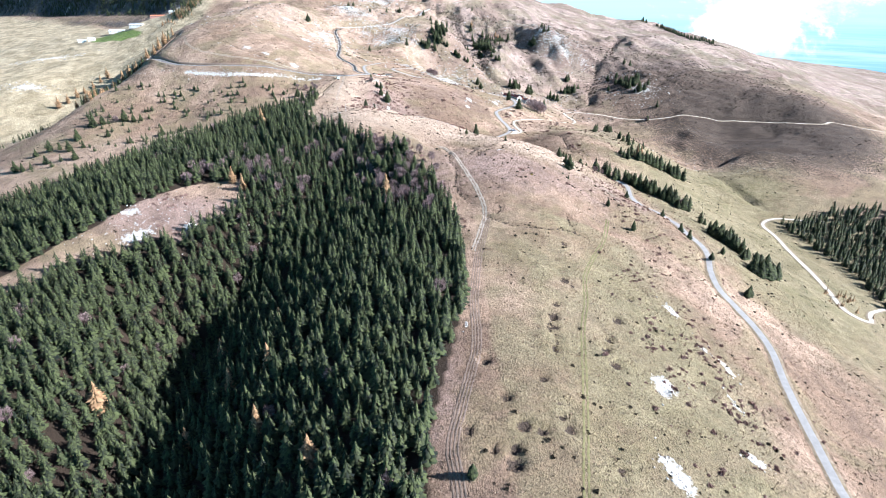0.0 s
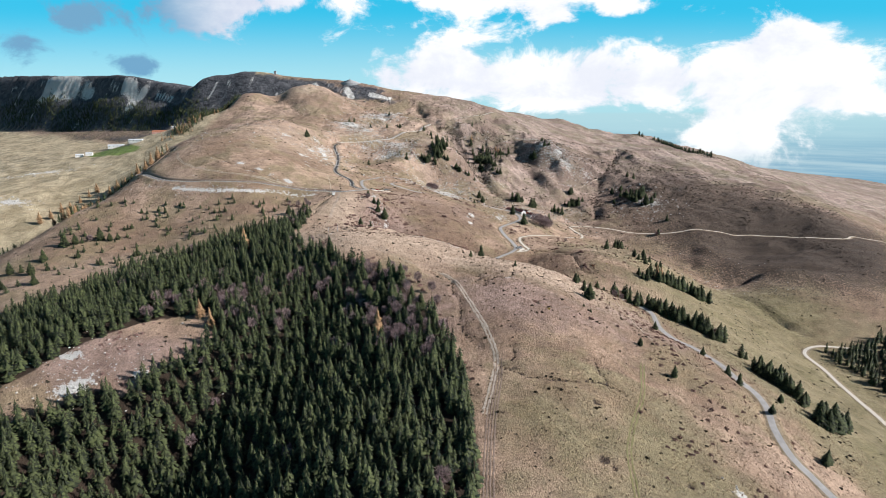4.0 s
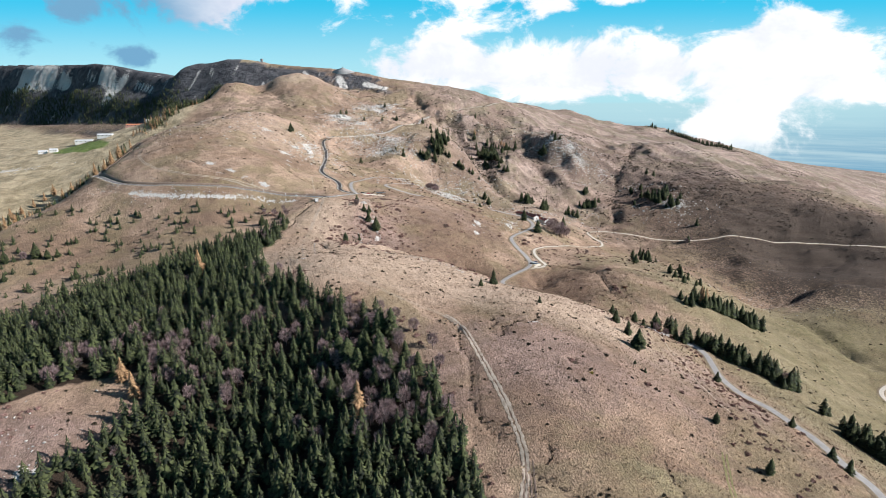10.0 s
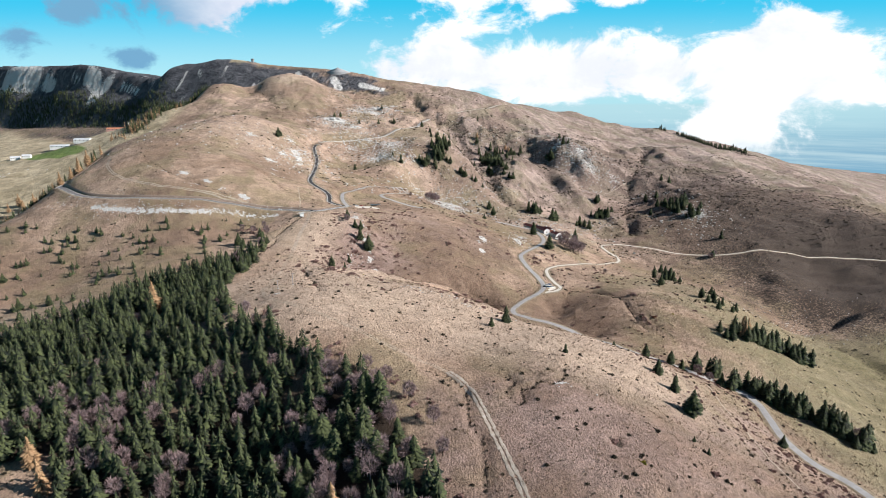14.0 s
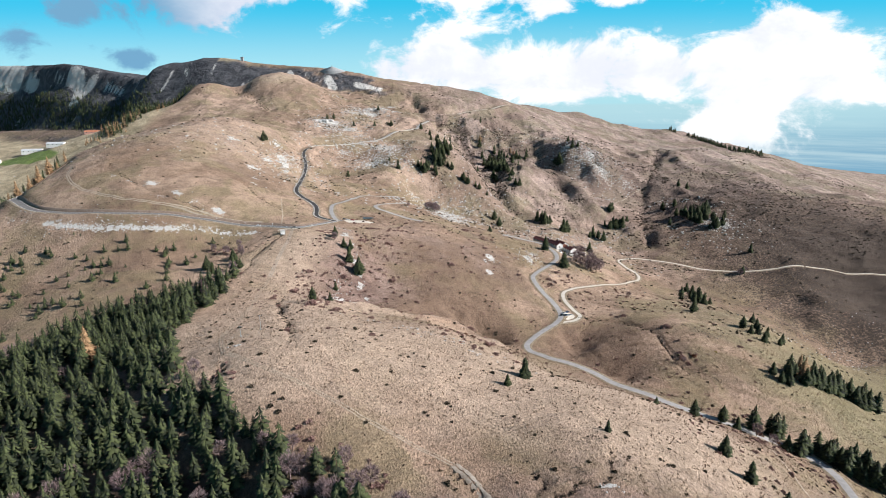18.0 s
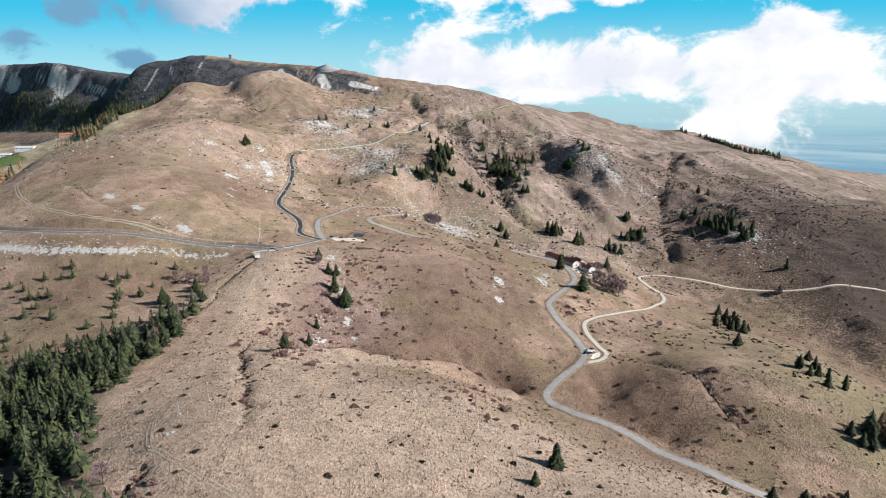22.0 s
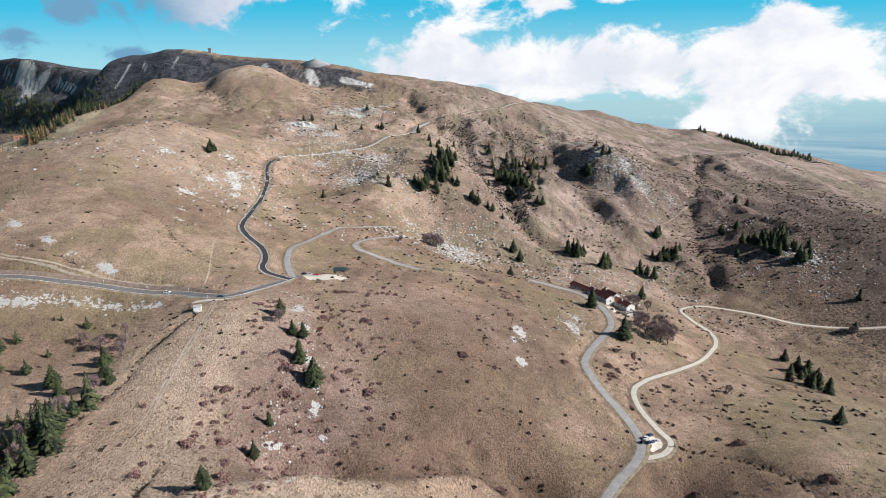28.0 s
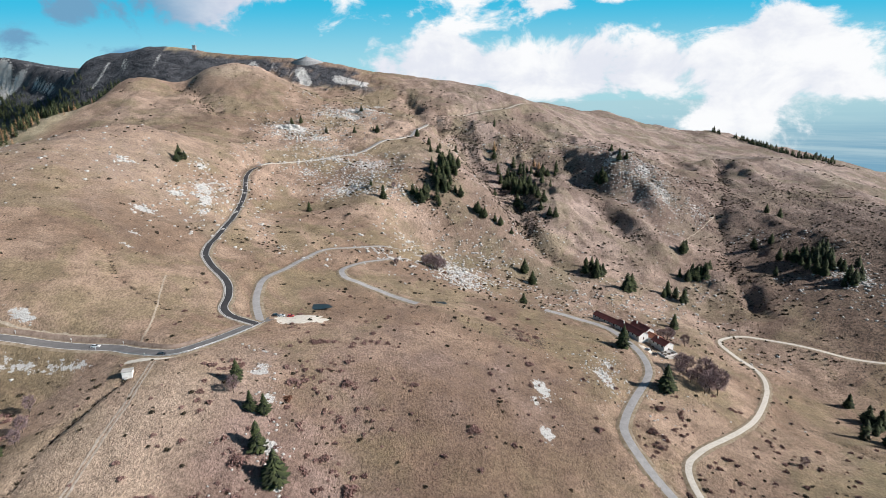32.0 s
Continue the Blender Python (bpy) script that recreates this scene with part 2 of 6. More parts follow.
CAR_WHITE, CAR_RED = paint_material("white_car_paint", (0.75, 0.76, 0.77)), paint_material("red_car_paint", (0.5, 0.03, 0.025))
CAR_BLUE, CAR_BLACK, CAR_SILVER = paint_material("dark_blue_car_paint", (0.03, 0.06, 0.14)), paint_material("black_car_paint", (0.02, 0.02, 0.024)), paint_material("silver_car_paint", (0.45, 0.46, 0.48))
GLASS = material("dark_window_glass", 0.08)[0]
GLASS.node_tree.nodes["Principled BSDF"].inputs["Base Color"].default_value = (0.02, 0.025, 0.03, 1)
GLASS.node_tree.nodes["Principled BSDF"].inputs["Specular IOR Level"].default_value = 0.6
WATER = material("dark_pond_water", 0.3)[0]
WATER.node_tree.nodes["Principled BSDF"].inputs["Base Color"].default_value = (0.02, 0.022, 0.022, 1)
WATER.node_tree.nodes["Principled BSDF"].inputs["Specular IOR Level"].default_value = 0.5
GREY_STONE = plain_material("weathered_grey_stone", (0.20, 0.20, 0.205), (0.32, 0.32, 0.32), 0.4, 0.9, 0.05)
VERGE = plain_material("verge_grass", (0.165, 0.125, 0.078), (0.33, 0.27, 0.20), 0.35, 0.95, 0.12)
RUTS = plain_material("trodden_brown_earth", (0.150, 0.108, 0.086), (0.270, 0.205, 0.165), 0.5, 0.95, 0.06)
WORN = plain_material("worn_pale_grass", (0.27, 0.22, 0.165), (0.45, 0.38, 0.30), 0.5, 0.95, 0.06)

# ---- landform: lines along ridges, banks, valleys and slopes, in metres from the flight level ----
LINES = {
    "nose_ridge": [(30, 40, -196), (30, 120, -187), (42, 222, -180), (29, 426, -166), (14, 549, -145), (-20, 526, -143), (-64, 591, -129), (-103, 627, -124), (-104, 670, -131)],
    "nose_shoulder": [(74, 574, -143), (69, 535, -144), (81, 501, -150), (88, 480, -151), (60, 420, -163), (-4, 645, -140), (-25, 660, -138), (52, 647, -153), (40, 618, -148)],
    "nose_crest": [(-84, 732, -140), (-62, 716, -141), (-30, 700, -143), (2, 690, -147), (32, 682, -154), (-55, 752, -151), (-26, 764, -162), (-14, 728, -152), (18, 784, -182), (22, 735, -166), (50, 764, -189), (55, 705, -168), (84, 690, -178)],
    "east_flank": [(90, 225, -190), (165, 332, -203), (157, 457, -186), (182, 453, -191), (160, 482, -177), (236, 493, -205), (213, 573, -206), (128, 562, -160), (150, 545, -170), (132, 620, -165), (165, 600, -175), (190, 620, -188), (100, 645, -161), (126, 645, -170), (165, 632, -182), (79, 777, -198), (105, 743, -195), (147, 697, -196), (183, 671, -200), (224, 653, -211)],
    "east_foot": [(130, 120, -210), (247, 442, -216), (276, 415, -237), (310, 622, -238), (262, 740, -204), (361, 767, -246), (285, 898, -210), (307, 842, -208)],
    "east_valley": [(300, 150, -275), (420, 540, -286), (450, 685, -288), (378, 556, -272), (444, 902, -263), (454, 854, -263), (462, 801, -262), (560, 560, -310), (700, 500, -330), (560, 200, -350), (640, 760, -268)],
    "forest_gully": [(-160, 120, -262), (-150, 234, -252), (-182, 347, -246), (-155, 420, -215), (-112, 466, -190), (-100, 530, -160)],
    "forest_east_bank": [(-60, 130, -212), (-95, 266, -214), (-101, 318, -212), (-45, 454, -172), (-20, 330, -180)],
    "forest_west_bank": [(-246, 280, -224), (-250, 330, -214), (-225, 409, -212), (-209, 433, -193), (-261, 472, -173), (-229, 498, -168), (-186, 507, -168), (-155, 480, -176), (-297, 473, -173)],
    "west_slope": [(-480, 340, -250), (-420, 470, -215), (-483, 706, -184), (-450, 760, -170), (-339, 757, -170), (-307, 803, -150), (-412, 800, -166), (-193, 881, -130), (-123, 604, -135), (-180, 700, -145), (-324, 840, -142)],
    "road_crest": [(-311, 887, -112), (-466, 990, -101), (-133, 867, -120), (-100, 942, -126), (-205, 930, -103), (-238, 936, -92)],
    "saddle_hollow": [(-97, 740, -140), (-73, 843, -141), (-58, 815, -159), (-23, 802, -164), (11, 801, -174), (-26, 852, -161), (-55, 797, -162), (-76, 787, -156), (23, 833, -169), (45, 800, -188)],
    "knoll": [(-27, 876, -144), (63, 925, -164), (-2, 857, -156), (30, 985, -147), (100, 980, -172), (79, 898, -174)],
    "junction_basin": [(123, 835, -194), (173, 863, -200), (161, 1039, -186), (267, 1111, -224), (-12, 1201, -153), (2, 1129, -152), (0, 1060, -152), (175, 980, -189), (133, 762, -198), (249, 951, -217)],
    "basin": [(101, 1195, -182), (205, 1191, -198), (178, 1223, -192), (260, 1179, -212), (311, 1031, -236), (362, 1200, -199), (56, 1212, -161)],
    "front_hill": [(-224, 1080, -82), (-241, 1184, -56), (-200, 1260, -77), (-125, 1209, -115), (-48, 1209, -110), (-109, 1265, -104), (-195, 1444, -46), (-259, 1107, -61), (-319, 1130, -40), (-358, 1017, -66), (-385, 934, -99), (-302, 1030, -62), (-372, 1100, -43), (-345, 1160, -33), (-330, 1200, -28), (-305, 1232, -27), (-430, 1230, -50), (-470, 1120, -66), (-250, 1260, -45)],
    "spur": [(-467, 1580, 37), (-440, 1590, 35), (-500, 1580, 29), (-395, 1592, 13), (-528, 1560, -14), (-545, 1470, -22), (-300, 1440, -24), (-430, 1320, -46), (-370, 1370, -40), (-490, 1420, -38), (-340, 1300, -36), (-440, 1530, 12)],
    "second_spur": [(-327, 1650, 61), (-350, 1655, 58), (-300, 1620, 50), (-278, 1640, 49), (-237, 1625, 24), (-195, 1600, -6), (-310, 1560, 18), (-380, 1600, 36)],
    "under_crest": [(-185, 1690, 8), (-240, 1705, 20), (-340, 1735, 36), (-420, 1720, 20), (-480, 1700, 4), (-540, 1690, -12), (-600, 1710, -36), (-120, 1680, 4)],
    "main_crest": [(-600, 1850, 99), (-558, 1820, 99), (-480, 1815, 95), (-400, 1810, 85), (-600, 1940, 86), (-480, 1900, 80), (-400, 1900, 68), (-320, 1890, 60), (-239, 1880, 55), (-170, 1870, 44), (-710, 1990, 82), (-320, 1805, 78), (-239, 1795, 73), (-170, 1785, 62), (-60, 1790, 42), (145, 1783, 6), (300, 2147, -25), (494, 2279, -54), (640, 2230, -92), (795, 2173, -108), (1050, 2080, -180), (1350, 2050, -262)],
    "middle_slope": [(19, 1290, -90), (-19, 1502, -58), (-90, 1400, -62), (141, 1449, -140), (147, 1490, -145), (283, 1452, -102), (120, 1620, -40)],
    "right_gully": [(457, 1355, -172), (556, 1708, -142), (433, 1278, -187), (452, 1188, -187), (620, 1950, -120), (395, 1290, -192), (480, 1550, -152)],
    "right_flank": [(510, 1299, -170), (622, 1647, -121), (560, 1060, -207), (665, 1066, -191), (630, 1001, -222), (584, 871, -239), (733, 1018, -208), (881, 1314, -215), (607, 1077, -200), (467, 1052, -214), (410, 1051, -221), (424, 992, -237), (471, 941, -239), (520, 896, -239), (521, 966, -244), (805, 1643, -177), (900, 1900, -150), (1100, 900, -330), (1300, 1500, -310)],
    "left_valley": [(-712, 1408, -90), (-760, 1100, -160), (-570, 930, -188), (-520, 880, -150), (-900, 1500, -110), (-1100, 1200, -170), (-660, 800, -225), (-610, 1010, -186), (-560, 1090, -150), (-560, 1200, -110), (-560, 1330, -80), (-640, 1650, -50), (-640, 1250, -125)],
    "cliff_foot": [(-640, 1720, -45), (-830, 1820, -76), (-1035, 1955, -84), (-1370, 2175, -88), (-1870, 2515, -95), (-1000, 1850, -95), (-700, 1870, 84), (-730, 1960, 50), (-1000, 2250, 40), (-1700, 2800, 60)],
    "outer_rim": [(-2600, 2300, -90), (-2300, 3400, 20), (-1200, 3000, -60), (-500, 2600, -40), (0, 2600, -150), (700, 2700, -200), (1650, 2438, -306), (2400, 2200, -500), (2300, 900, -500), (1500, 200, -480), (900, -100, -420),
                  (300, -200, -300), (-300, -200, -300), (-900, 100, -330), (-1500, 600, -280), (-2400, 1200, -200)],
}


def spline_weights(points, soft):
    """Weights of the smooth surface that hangs on the given places."""
    a = np.array(points, float)
    d = np.hypot(a[:, None, 0] - a[None, :, 0], a[:, None, 1] - a[None, :, 1])
    n = len(a)
    m = np.zeros((n + 3, n + 3))
    m[:n, :n] = np.sqrt(d * d + 34.0 ** 2) - soft * np.eye(n)
    m[:n, n:] = m[n:, :n].T
    m[:n, n] = m[n, :n] = 1
    m[:n, n + 1] = m[n + 1, :n] = a[:, 0] / 1000
    m[:n, n + 2] = m[n + 2, :n] = a[:, 1] / 1000
    return a, np.linalg.solve(m, np.concatenate([a[:, 2], np.zeros(3)]))


PLACES, WEIGHTS = spline_weights([p for line in LINES.values() for p in line], 2.0)


def surface(x, y):
    """The smooth land at places x, y (arrays)."""
    x, y = np.asarray(x, float), np.asarray(y, float)
    n = len(PLACES)
    z = WEIGHTS[n] + WEIGHTS[n + 1] * x / 1000 + WEIGHTS[n + 2] * y / 1000
    for (px, py, _), w in zip(PLACES, WEIGHTS):
        z = z + w * np.sqrt((x - px) ** 2 + (y - py) ** 2 + 34.0 ** 2)
    return z


def lattice(ix, iy, seed):
    h = (ix * 374761393 + iy * 668265263 + seed * 974634541) & 0x7FFFFFFF
    h = ((h ^ (h >> 13)) * 1274126177) & 0x7FFFFFFF
    return ((h ^ (h >> 16)) & 0xFFFF) / 32767.5 - 1


def value_noise(x, y, size, seed):
    """Smooth noise from -1 to 1 with lumps of that size."""
    u, v = np.asarray(x, float) / size, np.asarray(y, float) / size
    iu, iv = np.floor(u).astype(np.int64), np.floor(v).astype(np.int64)
    fu, fv = u - iu, v - iv
    fu, fv = fu * fu * (3 - 2 * fu), fv * fv * (3 - 2 * fv)
    a, b = lattice(iu, iv, seed), lattice(iu + 1, iv, seed)
    c, d = lattice(iu, iv + 1, seed), lattice(iu + 1, iv + 1, seed)
    return (a * (1 - fu) + b * fu) * (1 - fv) + (c * (1 - fu) + d * fu) * fv


def fractal(x, y, size, seed, octaves=4):
    return sum(value_noise(x, y, size / 2 ** k, seed + k) * 0.5 ** k for k in range(octaves)) / 1.6


def bump(x, y, cx, cy, rx, ry=None, turn=0.0):
    """A round hill of height 1, or an oval one with its long axis turned by that many degrees."""
    ry = ry or rx
    c, s = math.cos(math.radians(turn)), math.sin(math.radians(turn))
    u, v = (x - cx) * c + (y - cy) * s, -(x - cx) * s + (y - cy) * c
    return np.exp(-(u / rx) ** 2 - (v / ry) ** 2)


def base_land(x, y):
    z = surface(x, y)
    far = np.clip((y - 900) / 600, 0, 1)
    z = z + fractal(x, y, 160, 11) * (1.5 + 5.5 * far) + fractal(x, y, 42, 21) * (1.5 + 2.4 * far) * (1 - 0.6 * np.clip((y - 1650) / 150, 0, 1)) + fractal(x, y, 13, 31, 3) * (0.85 + 0.9 * far) * (1 - 0.7 * np.clip((y - 1650) / 150, 0, 1))
    z = z - (1 - np.abs(fractal(x * 0.8, y * 1.3, 26, 41, 2))) ** 6 * (0.8 + 1.2 * far)
    # the broken ground of the far slopes
    rough = np.clip((y - 1020) / 260, 0, 1) * np.clip((x + 170) / 140, 0.12, 1) * np.clip((1850 - y) / 250, 0.1, 1)
    lumps = np.abs(fractal(x + 0.4 * y, y, 150, 51, 3))
    z = z + rough * (13 * (0.35 - lumps) * 1.6 + 7 * (0.4 - np.abs(fractal(x, y, 55, 61, 3))))
    # gullies down the right-hand slopes, ribs of the cliff wall
    flank = np.clip((x - 330) / 120, 0, 1) * np.clip((y - 700) / 200, 0, 1) * np.clip((1500 - x) / 500, 0, 1)
    z = z + flank * (6 * (0.35 - np.abs(fractal(x - 0.5 * y, 0.45 * y + 0.5 * x, 95, 91, 3))) + 4 * fractal(x, y, 34, 95, 3))
    # the long cliff to the west: foot, wooded step, bare wall, crest
    along, back = -0.827 * (x + 700) + 0.563 * (y - 1870), 0.563 * (x + 700) + 0.827 * (y - 1870)
    back = back + 16 * fractal(along, 0 * along, 210, 107, 2) + 7 * fractal(along, back, 60, 109, 3)
    crest = np.interp(along, (0, 115, 270, 405, 590, 786, 1080, 1403, 1990), (94, 64, 82, 104, 112, 116, 124, 132, 150))
    foot = np.interp(along, (0, 115, 600, 1400), (-50, -70, -84, -95))
    steps = [np.clip(v, 0, 1) for v in ((back + 135) / 85, (back + 50) / 50)]
    steps = [v * v * (3 - 2 * v) for v in steps]
    bluff = foot + (0.52 * crest - 30 - foot) * steps[0] + (0.48 * crest + 30) * steps[1] - 0.12 * np.clip(back, 0, 600)
    own = np.clip((along - 10) / 90, 0, 1) * np.clip((back + 200) / 65, 0, 1)
    z = z * (1 - own) + bluff * own
    wall = np.clip((-520 - x) / 100, 0, 1) * np.clip((y - 1720 + 0.66 * (x + 640)) / 60, 0, 1)
    z = z + wall * (4 * fractal(x, y, 90, 101, 3) + 2.5 * (0.25 - np.abs(fractal(x, y, 45, 105, 2))))
    return z


# knolls and hollows: place, half-widths, turn, height
KNOLLS = [(172, 1450, 34, 85, 8, 15), (283, 1468, 40, 40, 0, 7), (262, 1318, 22, 22, 0, 9), (452, 1235, 70, 60, 20, 3), (200, 1575, 40, 60, 0, 10), (505, 1560, 60, 170, -15, 16), (95, 1410, 26, 110, 8, -10),
          (60, 1530, 22, 60, 20, -7), (238, 1400, 16, 60, 0, -7), (474, 1380, 15, 13, 0, -9), (394, 1376, 14, 12, 0, -5), (-150, 1440, 40, 30, 0, 5), (-195, 1452, 16, 10, 0, 6), (-100, 1565, 40, 20, 0, 6),
          (640, 1420, 50, 120, 20, 8), (760, 1250, 60, 90, 0, 7), (560, 1000, 60, 60, 0, -6), (690, 900, 50, 120, 30, 8), (-340, 1560, 14, 60, -35, -3), (505, 2275, 75, 75, 0, 3), (395, 2210, 45, 60, 0, -8), (660, 2225, 45, 60, 0, -9), (800, 2150, 60, 60, 0, 5), (208, 800, 38, 62, 20, 11)]


def relief(x, y):
    return sum(h * bump(x, y, cx, cy, rx, ry, turn) for cx, cy, rx, ry, turn, h in KNOLLS)
# ---- landform end ----

# ---- roads, in plan ----
EAST_ROAD = [(188, 40), (194, 90), (200, 130), (206, 170), (209, 198), (214, 222), (220, 251), (229, 284), (240, 321), (242, 348), (239, 372), (234, 394), (238, 418), (247, 443), (248, 460), (242, 479), (240, 504), (239, 543), (229, 565),
             (225, 588), (230, 611), (235, 631), (233, 644), (224, 653), (210, 661), (183, 671), (158, 686), (147, 697), (130, 713), (119, 728), (105, 743), (92, 753), (85, 762), (79, 770), (79, 784), (93, 803),
             (112, 822), (119, 837), (117, 857), (109, 881), (105, 904), (110, 919), (124, 942), (144, 972), (149, 998), (145, 1024), (135, 1050), (112, 1066), (95, 1075)]
NORTH_ROAD = [(-457, 1070), (-476, 1052), (-490, 1038), (-484, 1011), (-460, 975), (-406, 928), (-358, 910), (-300, 900), (-238, 902), (-206, 904), (-165, 902), (-148, 897), (-130, 894), (-119, 903), (-109, 920), (-100, 943)]
UPPER_ROAD = [(-100, 937), (-110, 941), (-118, 945), (-124, 953), (-126, 968), (-133, 986), (-154, 1013), (-163, 1035), (-169, 1094), (-181, 1177), (-198, 1244), (-200, 1268), (-196, 1284)]
RIDGE_ROAD = [(24, 1590), (44, 1604), (79, 1632), (115, 1656), (169, 1716), (205, 1776), (238, 1850)]
FAR_ROAD = [(-196, 1284), (-187, 1302), (-141, 1348), (-89, 1385), (-47, 1446), (-20, 1509), (-3, 1556)]
LOOP_ROAD = [(-100, 943), (-109, 966), (-113, 984), (-114, 1004), (-106, 1035), (-100, 1066), (-90, 1095), (-64, 1121), (-36, 1141), (-18, 1154), (-6, 1157), (-3, 1148), (-14, 1134), (-37, 1108), (-56, 1088), (-67, 1068), (-70, 1055), (-65, 1042), (-54, 1036), (-36, 1026), (-10, 1006)]
GRAVEL_TRACK = [(116, 823), (129, 827), (137, 837), (134, 849), (130, 871), (134, 889), (148, 903), (190, 933), (226, 974), (260, 1022), (272, 1053), (263, 1080), (261, 1096), (270, 1109), (293, 1115), (328, 1097), (366, 1070), (408, 1053), (452, 1043), (520, 1037), (597, 1022), (632, 1004), (680, 982), (706, 980), (722, 992), (778, 990), (840, 985)]
VALLEY_ROAD = [(539, 693), (509, 698), (472, 701), (446, 684), (444, 647), (432, 598), (424, 545), (414, 499), (405, 460), (420, 445), (441, 470), (481, 493)]


def smooth_line(points, step):
    """A rounded line through the given places, at even steps."""
    p = np.array([points[0], *points, points[-1]], float)
    out = []
    for a, b, c, d in zip(p[:-3], p[1:-2], p[2:-1], p[3:]):
        n = max(2, int(np.hypot(*(c - b)) / step))
        t = (np.arange(n) / n)[:, None]
        out.append(0.5 * (2 * b + (c - a) * t + (2 * a - 5 * b + 4 * c - d) * t ** 2 + (3 * b - a - 3 * c + d) * t ** 3))
    return np.concatenate([*out, p[-1:]])


def graded(points, step=3.0, window=9):
    """A road's middle line with its levelled height."""
    line = smooth_line(points, step)
    z = base_land(line[:, 0], line[:, 1]) + relief(line[:, 0], line[:, 1])
    k = np.ones(window) / window
    z = np.convolve(np.pad(z, window // 2, mode="edge"), k, mode="valid")
    return np.column_stack([line, z])


# name, line, width, material, label
ROADS = [
    ("road_east", graded(EAST_ROAD), 4.7, ASPHALT_GREY, "worn pale grey asphalt mountain road"),
    ("road_north", graded(NORTH_ROAD), 7.4, ASPHALT_MAIN, "grey two-lane asphalt road along the hillside"),
    ("road_upper", graded(UPPER_ROAD), 5.0, ASPHALT_DARK, "dark newly laid asphalt road climbing the hill"),
    ("road_loop", graded(LOOP_ROAD), 4.4, ASPHALT_GREY, "pale grey narrow road with a hairpin"),
    ("road_far", graded(FAR_ROAD), 5.6, ASPHALT_GREY, "pale grey road across the upper slope"),
    ("road_ridge", graded(RIDGE_ROAD), 6.0, GRAVEL, "pale road cut across the far ridge"),
    ("road_gravel", graded(GRAVEL_TRACK), 3.4, GRAVEL, "pale gravel track winding across the pasture"),
    ("road_valley", graded(VALLEY_ROAD), 3.8, GRAVEL, "pale gravel farm track in the valley"),
]


# ---- the ground: one sheet, finer where the camera passes ----
def axis(stops):
    """Coordinates whose spacing is given at some stops and glides between them."""
    at, out = stops[0][0], [stops[0][0]]
    xs, ds = zip(*stops)
    while at < xs[-1]:
        at += float(np.interp(at, xs, ds))
        out.append(at)
    return np.array(out)


XS = axis([(-2600, 70), (-1300, 22), (-620, 8), (-330, 3.0), (-60, 2.6), (260, 2.6), (420, 4.5), (760, 9), (1300, 22), (2600, 80)])
YS = axis([(-60, 30), (90, 5), (150, 2.6), (700, 2.6), (1000, 3.0), (1250, 4.5), (1600, 7), (2300, 14), (3300, 50)])
GX, GY = np.meshgrid(XS, YS)
GZ = base_land(GX, GY) + relief(GX, GY)


def window(x, y, r):
    """The part of the grid about a place."""
    return slice(*np.searchsorted(YS, (y - r, y + r))), slice(*np.searchsorted(XS, (x - r, x + r)))


def level(lines):
    """Cut the roads into the slope: flat bed, then a bank."""
    near, height = np.full(GX.shape, 1e9), np.zeros(GX.shape)
    for line, half in lines:
        for x, y, z in line:
            part = window(x, y, half + 18)
            d = np.hypot(GX[part] - x, GY[part] - y) - half
            closer = d < near[part]
            near[part] = np.where(closer, d, near[part])
            height[part] = np.where(closer, z, height[part])
    f = np.clip((8.0 + np.clip((GY - 1100) / 50, 0, 8) - near) / 5.5, 0, 1)
    f = f * f * (3 - 2 * f)
    return GZ * (1 - f) + (height - 0.30) * f


def ground(x, y):
    """Height of the ground sheet at a place."""
    x, y = np.asarray(x, float), np.asarray(y, float)
    i = np.clip(np.searchsorted(XS, x) - 1, 0, len(XS) - 2)
    j = np.clip(np.searchsorted(YS, y) - 1, 0, len(YS) - 2)
    u, v = (x - XS[i]) / (XS[i + 1] - XS[i]), (y - YS[j]) / (YS[j + 1] - YS[j])
    return (GZ[j, i] * (1 - u) + GZ[j, i + 1] * u) * (1 - v) + (GZ[j + 1, i] * (1 - u) + GZ[j + 1, i + 1] * u) * v


def quick_mesh(name, verts, faces, mat, smooth=False):
    """A mesh from arrays of corners and of faces with equal corner counts."""
    me = bpy.data.meshes.new(name)
    verts, faces = np.asarray(verts, np.float32), np.asarray(faces, np.int32)
    me.vertices.add(len(verts)), me.loops.add(faces.size), me.polygons.add(len(faces))
    me.vertices.foreach_set("co", verts.ravel())
    me.loops.foreach_set("vertex_index", faces.ravel())
    me.polygons.foreach_set("loop_start", np.arange(0, faces.size, faces.shape[1], dtype=np.int32))
    if smooth:
        me.polygons.foreach_set("use_smooth", np.ones(len(faces), bool))
    me.update(calc_edges=True)
    me.materials.append(mat)
    return me


def near_line(points, x, y, width, step=4.0):
    """1 on a line, falling to 0 over its width, at places x, y of the grid."""
    out = np.zeros(x.shape)
    for a, b in smooth_line(points, step):
        part = window(a, b, width * 2.2)
        out[part] = np.maximum(out[part], np.exp(-((GX[part] - a) ** 2 + (GY[part] - b) ** 2) / width ** 2))
    return out


